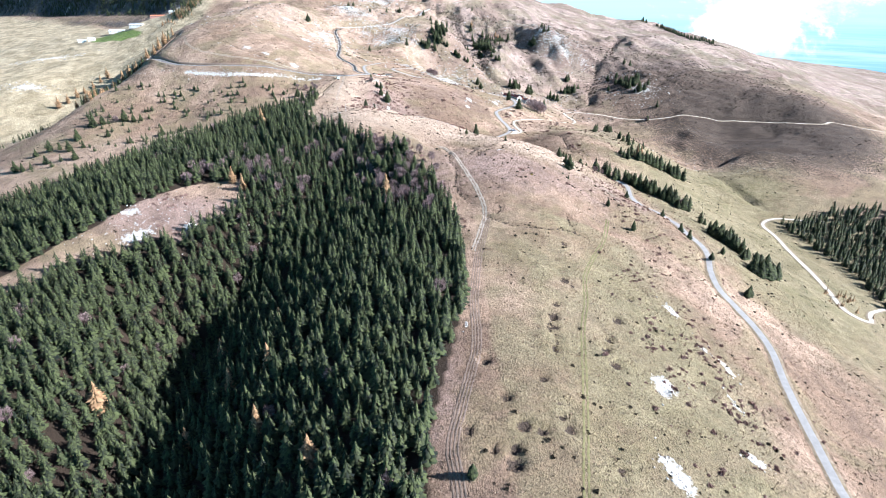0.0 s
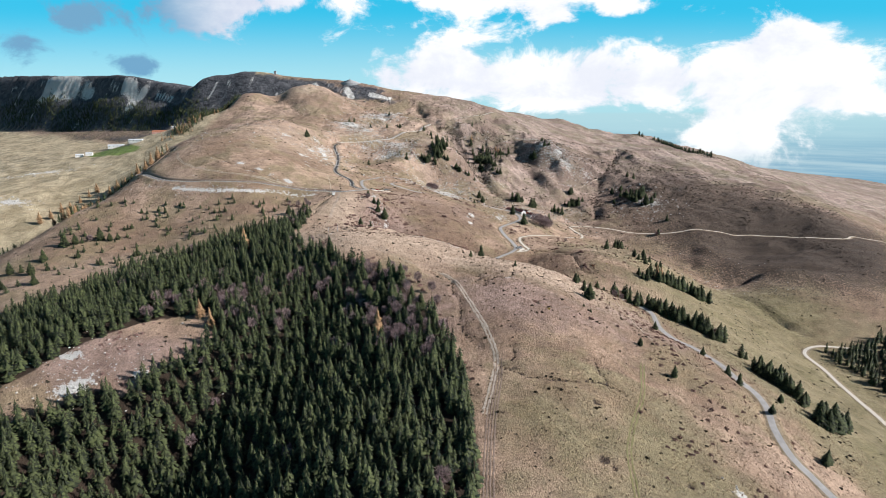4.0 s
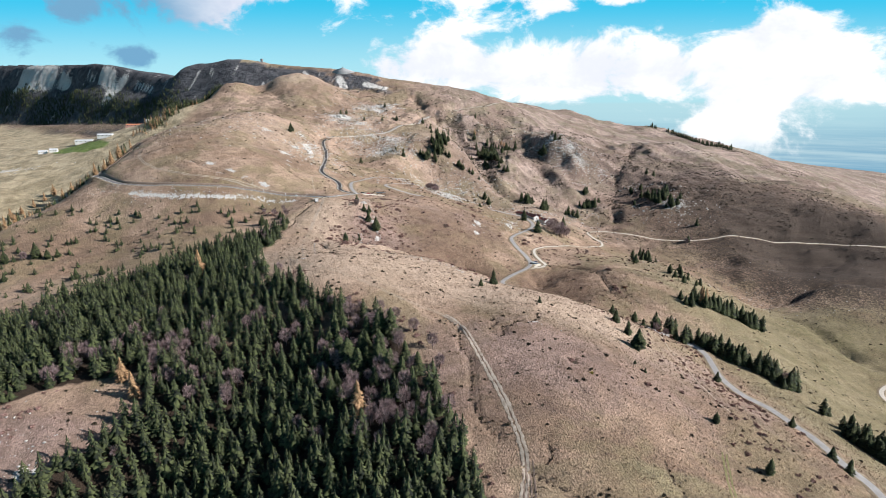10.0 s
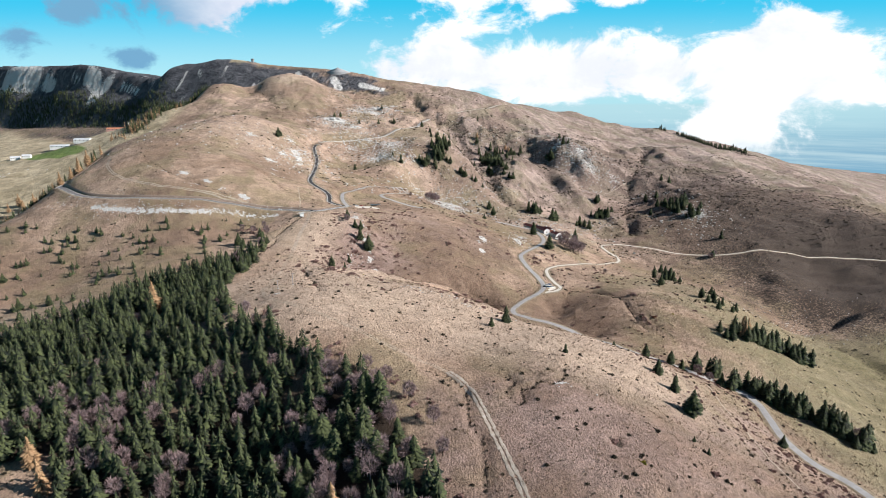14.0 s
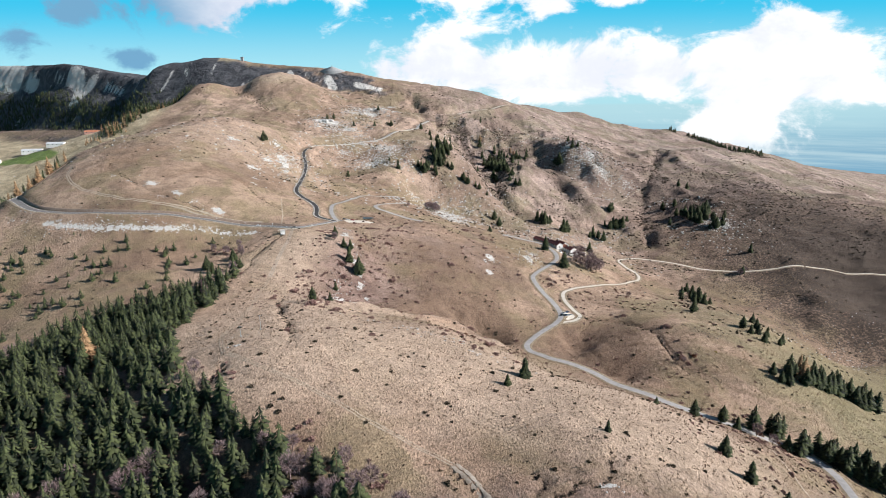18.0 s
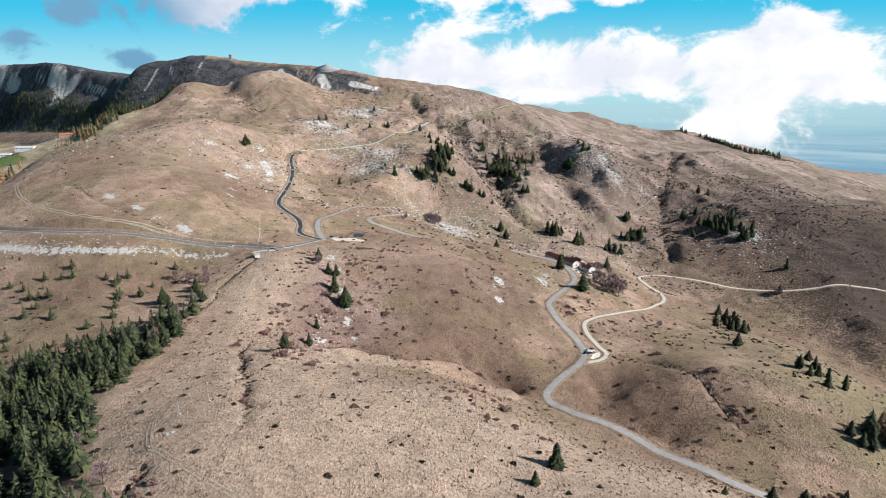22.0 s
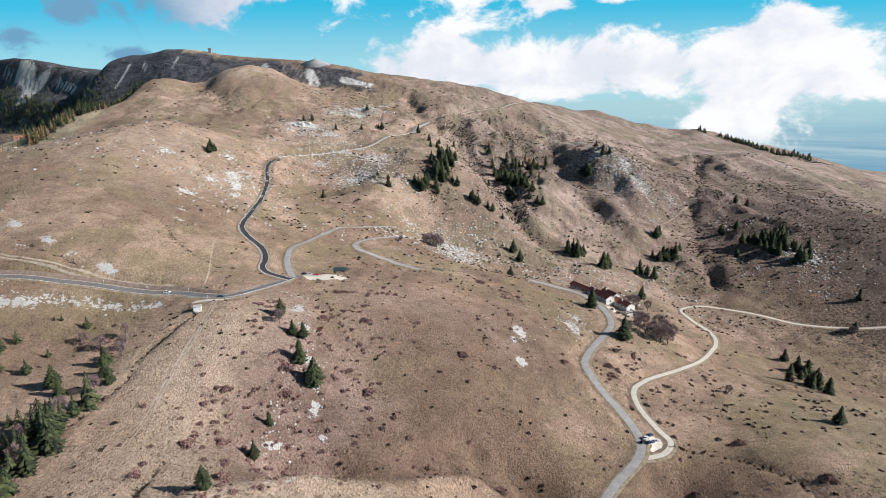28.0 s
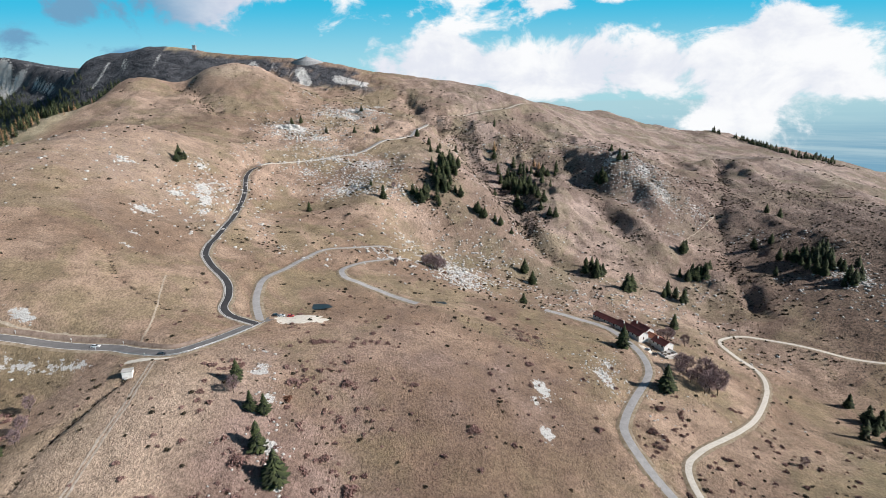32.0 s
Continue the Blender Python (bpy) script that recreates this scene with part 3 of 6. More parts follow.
# plan lines: gullies and streams, old trenches, banks
GULLIES = {
    "right": ([(560, 1730), (500, 1590), (450, 1473), (400, 1390), (372, 1310), (352, 1255), (341, 1215), (330, 1160)], 9, 5),
    "ravine": ([(10, 1556), (44, 1528), (70, 1490), (85, 1400), (93, 1310), (113, 1265), (140, 1235)], 18, 12),
    "stream": ([(329, 822), (370, 833), (402, 830), (433, 818), (446, 800), (452, 765), (470, 720)], 8, 7),
    "stream_top": ([(329, 822), (300, 850), (280, 880), (268, 930), (250, 960)], 5, 2.5),
    "forest": ([(-150, 120), (-150, 234), (-182, 347), (-150, 430)], 30, 12),
    "bank": ([(195, 642), (182, 600), (177, 556), (171, 516), (174, 497)], 2.4, 1.5),
    "wash": ([(391, 874), (448, 871), (520, 890), (600, 870)], 10, 8),
    "ravine_ridge": ([(108, 1586), (146, 1540), (156, 1480), (152, 1400), (156, 1340), (164, 1290)], 26, -18),
    "scrub_ridge": ([(60, 1595), (95, 1556), (112, 1512)], 18, -10),
    "scrub_gully": ([(20, 1572), (52, 1520), (62, 1480)], 12, 6),
    "second": ([(198, 1602), (219, 1516), (219, 1422), (229, 1356), (238, 1310)], 15, 7),
    "rock_ridge": ([(269, 1602), (275, 1448), (295, 1406), (305, 1364)], 28, -9),
    "right_ridge": ([(565, 1610), (505, 1465), (462, 1365), (452, 1310), (440, 1231)], 30, -4),
    "mound": ([(262, 1312), (285, 1292), (310, 1286)], 13, -7),
    "notch": ([(-22, 1592), (-37, 1676), (-61, 1713)], 14, 10),
    "gate": ([(-399, 1596), (-354, 1546), (-305, 1466)], 11, 4),
    "basin_hollow": ([(118, 800), (122, 775), (140, 742)], 22, 9),
    "nose_lip": ([(-84, 732), (-55, 752), (-26, 764), (18, 784), (50, 766)], 8, -5),
    "nose_back": ([(-66, 774), (-22, 788), (14, 806), (52, 792)], 13, 9),
    "grove_bank": ([(140, 1440), (132, 1395), (112, 1330), (108, 1275)], 14, 8),
    "far_band": ([(120, 1740), (190, 1660), (250, 1600), (330, 1540)], 20, 8),
    "wash_up": ([(405, 921), (462, 966), (529, 989), (600, 990), (700, 1000)], 12, -6),
}
TRENCHES = [
    [(-3, 556), (13, 545), (18, 530), (17, 513), (23, 498), (22, 481), (21, 466), (26, 450), (33, 440)],
    [(39, 551), (43, 543), (38, 536), (41, 526), (46, 527), (46, 537), (52, 538), (57, 543), (63, 541), (70, 547), (74, 561)],
    [(-112, 760), (-110, 733), (-104, 724), (-102, 708), (-95, 700), (-99, 694), (-90, 684), (-88, 673), (-82, 660), (-76, 640)],
    [(135, 834), (163, 825), (182, 802), (188, 787), (189, 765), (190, 747), (194, 736)],
    [(44, 420), (54, 411), (64, 405), (78, 403), (89, 404), (109, 410), (119, 410), (126, 406)],
    [(114, 434), (114, 428), (114, 421), (115, 416), (117, 409)],
    [(54, 436), (57, 429), (53, 423)],
    [(75, 293), (69, 280), (72, 268), (68, 258)],
    [(-372, 1018), (-353, 987), (-322, 962), (-303, 947), (-273, 929), (-234, 917)],
    [(-228, 1000), (-205, 985), (-190, 962), (-170, 950), (-150, 940)],
    [(-139, 872), (-150, 850), (-156, 835), (-155, 815), (-160, 798), (-165, 780)],
    [(-106, 617), (-104, 613), (-108, 608), (-108, 602)],
    [(-113, 742), (-106, 727), (-99, 707), (-90, 688), (-86, 666), (-75, 657)],
]
CRATERS = [(57, 231), (36, 216), (42, 198), (50, 195), (64, 198), (27, 185), (36, 185), (35, 177), (16, 196), (28, 244), (69, 258), (73, 281), (75, 293), (102, 388), (91, 336), (95, 331), (79, 307),
           (103, 254), (106, 278), (101, 267), (83, 178), (126, 240), (118, 300), (136, 330), (84, 500), (62, 205)]
for line, wide, deep in GULLIES.values():
    bent = smooth_line(line, 12)
    bent = bent + np.column_stack([fractal(bent[:, 0], bent[:, 1], 45, 3, 2), fractal(bent[:, 0], bent[:, 1], 45, 7, 2)]) * min(9, wide * 0.6)
    GZ -= deep * near_line(bent, GX, GY, wide) * (0.8 + 0.9 * fractal(GX, GY, 30, 13, 4))
trench = sum(near_line(line, GX, GY, 1.6, 1.2) for line in TRENCHES)
GZ -= 2.1 * np.clip(trench, 0, 1)
pit = 0 * GX
for i, (x, y) in enumerate(CRATERS):
    part, size = window(x, y, 12), 2.5 + 1.5 * ((i * 7) % 5) / 4
    d = np.hypot(GX[part] - x, GY[part] - y) / size
    GZ[part] += -3.0 * np.exp(-d ** 2) + 0.6 * np.exp(-((d - 1.6) / 0.5) ** 2)
    pit[part] = np.maximum(pit[part], 1.3 * np.exp(-(d * 1.1) ** 2))
for x, y, rx, ry, drop in ((-74, 976, 13, 7, 1.6), (6, 1024, 7, 5, 1.4)):
    GZ -= drop * bump(GX, GY, x, y, rx, ry)

GZ = level([(line, width / 2) for _, line, width, _, _ in ROADS])

# what grows or lies where; some masks also carry painted light, shade or haze
green = np.minimum(1.1, 0.9 * bump(GX, GY, 520, 600, 150, 220) + 1.2 * bump(GX, GY, 340, 560, 100, 240) + 0.65 * np.clip((424 - GY + 0.06 * GX) / 5, 0, 1) * np.clip((GX - 28) / 8, 0, 1) * np.clip((215 - GX) / 60, 0, 1) + 0.55 * bump(GX, GY, 270, 880, 110, 150) + 0.65 * bump(GX, GY, 90, 1190, 170, 60) + 0.8 * bump(GX, GY, -720, 1400, 130, 110) 
         + 0.45 * bump(GX, GY, -50, 1020, 70, 50) + 0.6 * bump(GX, GY, 460, 800, 90, 60) + 0.3 * bump(GX, GY, 150, 250, 60, 120) + 0.35 * bump(GX, GY, -110, 660, 25, 90) + 0.6 * bump(GX, GY, 760, 1600, 120, 330, 10))
green = green + 1.7 * bump(GX, GY, -722, 1378, 80, 30, -22)
# bracken; at -230, 460 it also paints tree shade into the clearing
rust = (0.85 * bump(GX, GY, 70, 500, 110, 60) + 0.12 * bump(GX, GY, -90, 620, 90, 70) + 0.8 * bump(GX, GY, 2, 260, 16, 170) + 0.85 * bump(GX, GY, -230, 460, 90, 45) + 0.5 * bump(GX, GY, 20, 930, 110, 90)
        + 0.4 * bump(GX, GY, -260, 1150, 200, 200) + 0.5 * bump(GX, GY, 200, 560, 60, 90) + 0.9 * bump(GX, GY, -70, 810, 50, 80))
chalk = 0 * GX
# bleached grass on the shoulders and crests, browner tone in the hollows
# sun on the nose lip and shade in hollows and clearing are painted here
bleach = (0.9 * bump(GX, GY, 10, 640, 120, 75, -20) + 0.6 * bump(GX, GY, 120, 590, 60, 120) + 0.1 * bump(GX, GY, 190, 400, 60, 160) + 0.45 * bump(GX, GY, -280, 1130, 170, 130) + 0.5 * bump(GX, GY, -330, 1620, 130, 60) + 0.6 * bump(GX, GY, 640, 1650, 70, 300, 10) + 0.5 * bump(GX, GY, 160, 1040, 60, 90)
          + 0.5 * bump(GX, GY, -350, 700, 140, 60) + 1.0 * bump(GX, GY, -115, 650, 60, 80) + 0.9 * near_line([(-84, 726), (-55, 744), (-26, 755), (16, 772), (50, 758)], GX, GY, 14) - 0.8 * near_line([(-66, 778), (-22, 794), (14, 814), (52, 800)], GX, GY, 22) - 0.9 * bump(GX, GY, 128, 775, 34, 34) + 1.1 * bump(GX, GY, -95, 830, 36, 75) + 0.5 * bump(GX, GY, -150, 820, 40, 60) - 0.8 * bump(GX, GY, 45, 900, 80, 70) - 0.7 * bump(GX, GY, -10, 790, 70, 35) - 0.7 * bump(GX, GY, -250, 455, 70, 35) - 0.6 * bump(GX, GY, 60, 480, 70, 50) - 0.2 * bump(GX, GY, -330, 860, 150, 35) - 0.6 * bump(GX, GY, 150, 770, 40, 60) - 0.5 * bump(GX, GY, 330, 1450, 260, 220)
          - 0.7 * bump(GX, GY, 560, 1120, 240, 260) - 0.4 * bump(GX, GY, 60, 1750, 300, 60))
# bare limestone: place, half-widths, turn, strength
BARE = [(266, 1455, 16, 14, 0, 0.62), (309, 1434, 16, 24, 0, 0.6), (319, 1389, 14, 26, 0, 0.58), (364, 1380, 14, 18, 0, 0.5), (-124, 1566, 26, 9, 0, 0.7), (-162, 1538, 18, 10, 0, 0.62), (-86, 1618, 16, 9, 0, 0.6), (-119, 1350, 24, 10, 10, 0.6), (-60, 1240, 16, 8, 0, 0.5), (-146, 1305, 16, 10, 0, 0.5), (-104, 633, 3, 2, 0, 1.0), (-322, 958, 6, 2, -30, 0.7), (-275, 926, 8, 2, -20, 0.8), (-345, 975, 4, 3, 0, 0.7), (-290, 1130, 110, 90, 0, 0.24), (-70, 846, 5, 3, 0, 1.1), (-84, 884, 6, 3, 20, 1.0), (-62, 818, 3, 6, 0, 1.0), (-75, 868, 3, 5, 0, 0.9), (-88, 905, 7, 2, -20, 0.8), (167, 331, 5, 8, 20, 1), (128, 245, 7, 9, 0, 1.1), (184, 280, 3.5, 10, 10, 0.9), (175, 294, 3, 4, 0, 0.9), (162, 205, 8, 4, -20, 1), (110, 182, 6, 14, 15, 1.1), (172, 247, 2, 9, 10, 0.8), (20, 278, 1.6, 4, 0, 0.9), (62, 924, 5, 9, 15, 1.1),
        (58, 887, 4, 6, 0, 1), (56, 911, 3, 5, 0, 0.8), (-226, 1076, 9, 7, 0, 1), (-261, 933, 8, 4, -20, 0.9), (-214, 917, 9, 3, -10, 1), (-240, 923, 5, 3, 0, 0.8), (-295, 952, 8, 5, 0, 0.9), (-208, 1025, 5, 4, 0, 0.7), (-222, 1125, 7, 7, 0, 0.9),
        (-227, 1201, 6, 14, 0, 0.8), (-199, 1134, 6, 14, 10, 0.95), (-210, 1155, 7, 14, 10, 0.95), (-194, 1110, 5, 8, 0, 0.8), (-272, 1144, 9, 9, 0, 0.7), (-195, 1449, 26, 14, 0, 1.15), (-150, 1419, 20, 12, 0, 0.7), (-76, 789, 6, 2.2, 40, 1.1),
        (-55, 800, 2.5, 3, 0, 1), (-83, 890, 4, 2, 0, 0.8), (-64, 831, 3, 3, 0, 1), (68, 540, 7, 1.6, -20, 1.1), (-250, 436, 14, 7, 25, 1.05), (-266, 462, 9, 6, 0, 0.9), (-210, 448, 8, 5, 0, 0.7), (108, 958, 7, 16, 10, 0.75), (117, 973, 4, 10, 10, 0.7),
        (12, 1164, 26, 16, 0, 0.72), (30, 1139, 18, 20, 0, 0.7), (276, 1482, 26, 30, 0, 0.22), (291, 1414, 28, 45, 0, 0.25), (-108, 1571, 40, 12, 0, 0.85), (-125, 1544, 30, 14, 0, 0.7), (-78, 1337, 40, 26, 0, 0.62), (-89, 1265, 36, 20, 0, 0.62),
        (-27, 1185, 20, 14, 0, 0.42), (440, 1175, 18, 25, 0, 0.7), (20, 1125, 22, 22, 0, 0.62), (-202, 1004, 5, 3, 0, 0.7), (-90, 1305, 75, 55, 0, 0.33), (25, 1155, 60, 40, 20, 0.36), (288, 1425, 32, 85, 0, 0.38), (-150, 1500, 90, 60, 0, 0.33), (-195, 1440, 40, 35, 0, 0.4), (60, 1240, 70, 40, 0, 0.27), (-195, 1160, 30, 90, 5, 0.3), (430, 1180, 50, 50, 0, 0.33), (430, 880, 90, 60, 0, 0.25), (180, 1160, 90, 30, 0, 0.26), (120, 960, 30, 30, 0, 0.3), (-250, 450, 60, 25, 20, 0.34), (-820, 1270, 60, 12, 10, 0.7), (-760, 1090, 40, 14, -10, 0.8), (-7, 690, 40, 3.5, -18, 0.44), (28, 668, 26, 4, -20, 0.44)]
for x, y, rx, ry, turn, much in BARE:
    part = window(x, y, 3 * max(rx, ry))
    chalk[part] = np.maximum(chalk[part], much * bump(GX[part], GY[part], x, y, rx, ry, turn))
chalk = np.maximum(chalk, 0.72 * near_line([(-376, 901), (-352, 892), (-323, 884), (-284, 880), (-244, 884)], GX, GY, 6.0))
chalk = np.maximum(chalk, 0.6 * near_line([(-240, 888), (-205, 891), (-170, 890)], GX, GY, 5.0))
chalk = np.maximum(chalk, 0.22 * near_line([(-360, 922), (-300, 909), (-240, 911), (-165, 910)], GX, GY, 3.0))
# scree gullies and bare rock on the cliff wall
SCARS = [([(-1506, 2355), (-1416, 2307), (-1323, 2269)], 32, 1.06), ([(-1495, 2375), (-1333, 2280)], 22, 1.03), ([(-1279, 2241), (-1239, 2206)], 18, 0.98), ([(-1040, 2075), (-999, 2040), (-984, 1990)], 19, 1.13), ([(-943, 2016), (-975, 2013), (-998, 1990)], 14, 1.03), ([(-1120, 2130), (-1080, 2090)], 8, 0.78),
         ([(-639, 1830), (-645, 1807), (-655, 1790)], 7, 0.78), ([(-521, 1800), (-526, 1778)], 6, 0.7), ([(-896, 1985), (-818, 1920)], 8, 0.88), ([(-242, 1753), (-232, 1735), (-226, 1722)], 12, 1.13), ([(-170, 1738), (-119, 1720)], 11, 1.03), ([(-600, 1815), (-590, 1795)], 7, 0.78), ([(-340, 1785), (-330, 1772)], 8, 0.88)]
for line, wide, much in SCARS:
    chalk = np.maximum(chalk, much * near_line(line, GX, GY, wide))
chalk = np.maximum(chalk, 0.42 * near_line([(-84, 731), (-55, 750), (-26, 761), (16, 780), (50, 764)], GX, GY, 3.0))
# scrub cover; right flank and summit patches include their painted shade
scrub = (0.60 * bump(GX, GY, 540, 1300, 260, 330) + 0.55 * bump(GX, GY, 600, 1000, 280, 200) + 0.5 * bump(GX, GY, 140, 1500, 110, 130) + 0.5 * bump(GX, GY, 640, 900, 200, 160) + 0.5 * bump(GX, GY, 60, 985, 40, 25) + 0.6 * bump(GX, GY, -330, 1790, 230, 55) + 0.45 * bump(GX, GY, 230, 790, 60, 30)
         + 0.25 * bump(GX, GY, 40, 900, 90, 60))
# thickets about the groves, with the shade of their banks painted in
for x, y, rx, ry in ((30, 1570, 26, 16), (70, 1548, 34, 22), (78, 1508, 26, 16), (145, 1560, 26, 22), (100, 1345, 30, 50), (125, 1300, 24, 36), (130, 1498, 24, 14), (10, 1275, 18, 22), (-8, 1252, 14, 10), (52, 1564, 26, 22), (148, 1564, 22, 18), (58, 1420, 14, 60), (125, 1400, 22, 60), (112, 1280, 26, 22), (236, 1435, 14, 50), (255, 1292, 22, 14), (395, 1310, 30, 30), (448, 1431, 20, 40), (366, 1210, 30, 25), (528, 1483, 40, 60)):
    scrub = np.maximum(scrub, 0.62 * bump(GX, GY, x, y, rx, ry))
scrub = np.maximum(scrub, 0.85 * np.clip(trench, 0, 1))
for x, y, rx, ry, turn, much in ((555, 1460, 75, 40, -10, 0.62), (529, 1603, 40, 36, 0, 0.55), (535, 1200, 90, 45, 20, 0.62), (897, 1844, 50, 20, -30, 0.7), (470, 975, 80, 50, 10, 0.55)):
    scrub = np.maximum(scrub, much * bump(GX, GY, x, y, rx, ry, turn))
# shade inside the craters is painted as a dark fill
scrub = np.maximum(scrub, 1.1 * pit)
cliff_side = (GX < -520) & (GY > 1640 - 0.72 * (GX + 600))
# painted shade: ground beyond the lit meadow is darkened below the cliffs
heath = np.clip((GY - 1455 + 0.80 * (GX + 571) + 25 * fractal(GX, GY, 90, 141, 3)) / 30, 0, 1) * np.clip((-545 - GX) / 20, 0, 1)
scrub = np.maximum(scrub, 0.62 * heath)
gy, gx = np.gradient(GZ, YS, XS)
steep = np.hypot(gx, gy)
rock = np.where(cliff_side, 1.0, 0.0)
rock = np.maximum(rock, np.clip((steep - 0.46 + 0.12 * fractal(GX, GY, 40, 111, 3)) / 0.18, 0, 1) * np.clip((GY - 1665) / 30, 0, 1) * np.clip((-60 - GX) / 60, 0, 1))
meadow = np.clip((-545 + 0.10 * (GY - 1000) - GX) / 25, 0, 1) * (1 - heath) * np.clip((GY - 820) / 60, 0, 1)
for line in (GULLIES["right"][0], GULLIES["ravine"][0], GULLIES["stream"][0], GULLIES["stream_top"][0]):
    scrub = np.maximum(scrub, 0.5 * near_line(line, GX, GY, 8))
FOREST = [(-2, 122), (-3, 162), (-1, 201), (4, 226), (12, 262), (24, 324), (24, 361), (18, 423), (8, 465), (-8, 496), (-26, 534), (-50, 552), (-78, 575), (-104, 600), (-128, 618), (-150, 660), (-165, 690), (-160, 738), (-158, 775), (-162, 800),
          (-200, 770), (-230, 742), (-262, 712), (-305, 668), (-347, 610), (-400, 575), (-460, 540), (-520, 480), (-520, 122)]
CLEARING = [(-186, 520), (-231, 503), (-262, 475), (-282, 452), (-315, 420), (-350, 385), (-420, 350), (-440, 322), (-372, 350), (-340, 352), (-310, 376), (-288, 404), (-256, 418), (-236, 436), (-216, 432), (-194, 454), (-180, 462), (-168, 490)]


def inside(poly, x, y):
    """Which of the places lie in a polygon."""
    p = np.array(poly, float)
    hit = np.zeros(x.shape, bool)
    for (ax, ay), (bx, by) in zip(p, np.roll(p, -1, axis=0)):
        cross = (ay > y) != (by > y)
        hit ^= cross & (x < (bx - ax) * (y - ay) / (by - ay if by != ay else 1) + ax)
    return hit


wood = inside(FOREST, GX, GY) & ~inside(CLEARING, GX, GY)
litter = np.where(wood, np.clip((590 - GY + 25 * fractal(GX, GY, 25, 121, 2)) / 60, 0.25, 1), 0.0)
n_y, n_x = GX.shape
k = np.arange(n_y * n_x).reshape(n_y, n_x)
quads = np.stack([k[:-1, :-1], k[:-1, 1:], k[1:, 1:], k[1:, :-1]], -1).reshape(-1, 4)
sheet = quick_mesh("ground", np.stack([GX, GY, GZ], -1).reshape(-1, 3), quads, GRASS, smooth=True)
# painted haze grows with distance, weaker on the western hill
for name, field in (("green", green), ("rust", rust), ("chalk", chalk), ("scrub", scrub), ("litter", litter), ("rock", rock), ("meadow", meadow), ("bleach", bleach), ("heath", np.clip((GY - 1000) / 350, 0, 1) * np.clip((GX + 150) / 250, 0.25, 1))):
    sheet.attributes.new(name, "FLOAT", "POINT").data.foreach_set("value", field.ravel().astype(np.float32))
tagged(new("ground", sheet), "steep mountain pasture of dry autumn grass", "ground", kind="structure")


def ribbon(line, offsets, lift):
    """A strip along a line: for each place corners at the offsets to its side."""
    p = line[:, :2]
    t = np.gradient(p, axis=0)
    t /= np.linalg.norm(t, axis=1)[:, None]
    side = np.column_stack([t[:, 1], -t[:, 0]])
    verts = np.concatenate([np.column_stack([p + side * o, line[:, 2] + h]) for o, h in zip(offsets, lift)])
    n, c = len(p), len(offsets)
    i = np.arange(n - 1)
    faces = np.concatenate([np.column_stack([j * n + i, (j + 1) * n + i, (j + 1) * n + i + 1, j * n + i + 1]) for j in range(c - 1)])
    return verts, faces


v, f = ribbon(ROADS[4][1], (3.6, 3.9, 5.2), (0.35, 0.3, -2.4))
tagged(new("retaining_bank", quick_mesh("retaining_bank", v, f, GRAVEL)), "pale stony bank below the upper road", "bank", kind="structure")
north = ROADS[1][1]
rise = 2.0 + 1.8 * np.clip((90 - np.arange(len(north))) / 50, 0, 1) + 0.5 * fractal(north[:, 0], north[:, 1], 30, 143, 2)
rise[-34:] *= np.linspace(1, 0, 34)
v, f = ribbon(north, (-7.2, -6.0, -4.9), (0, 0, -0.4))
v[: len(north), 2] += rise
v[len(north): 2 * len(north), 2] += 0.8 * rise
# the cutting's shade is put into its brown earth colour
tagged(new("cut_bank", quick_mesh("cut_bank", v, f, RUTS)), "steep earth cutting above the road, darkened for its shade", "bank", kind="structure")
for name, line, width, mat, label in ROADS:
    h = width / 2
    v, f = ribbon(line, (-h, -h * 0.5, 0, h * 0.5, h), (0.0, 0.03, 0.05, 0.03, 0.0))
    tagged(new(name, quick_mesh(name, v, f, mat)), label, "road", kind="structure")
    rag = 0.8 + 0.35 * fractal(line[:, 0] * 3, line[:, 1] * 3, 14, 131, 2)
    sides = []
    for turn in (-1, 1):
        v, f = ribbon(line, (turn * h, turn * (h + 0.9), turn * (h + 2.4)) if turn > 0 else (turn * (h + 2.4), turn * (h + 0.9), turn * h), (-0.01, -0.06, -0.45) if turn > 0 else (-0.45, -0.06, -0.01))
        sides.append((v, f))
    v = np.concatenate([sides[0][0], sides[1][0]])
    f = np.concatenate([sides[0][1], sides[1][1] + len(sides[0][0])])
    tagged(new("verge_" + name[5:], quick_mesh("verge", v, f, VERGE)), "worn grass verge along the " + name[5:] + " road", "verge", kind="structure")

# ---- helpers for things ----
def part(name, bm, mat, parent, label=""):
    """Link a bmesh, or a ready mesh, as one object under a thing or a part."""
    if isinstance(bm, bpy.types.Mesh):
        me = bm
    else:
        me = bpy.data.meshes.new(name)
        bmesh.ops.recalc_face_normals(bm, faces=bm.faces)
        bm.to_mesh(me)
        bm.free()
        me.materials.append(mat)
    ob = new(name, me)
    ob.parent = parent
    return tagged(ob, label)


def box(size, at=(0, 0, 0), bevel=0.0, turn=0.0):
    """A block as a bmesh, standing on its base, with its edges taken off."""
    bm = bmesh.new()
    bmesh.ops.create_cube(bm, size=1, matrix=pose(*at, 0, 0, turn) @ Matrix.Translation((0, 0, size[2] / 2)) @ Matrix.Diagonal((*size, 1)))
    if bevel:
        bmesh.ops.bevel(bm, geom=bm.edges[:], offset=bevel, segments=2, affect="EDGES")
    return bm


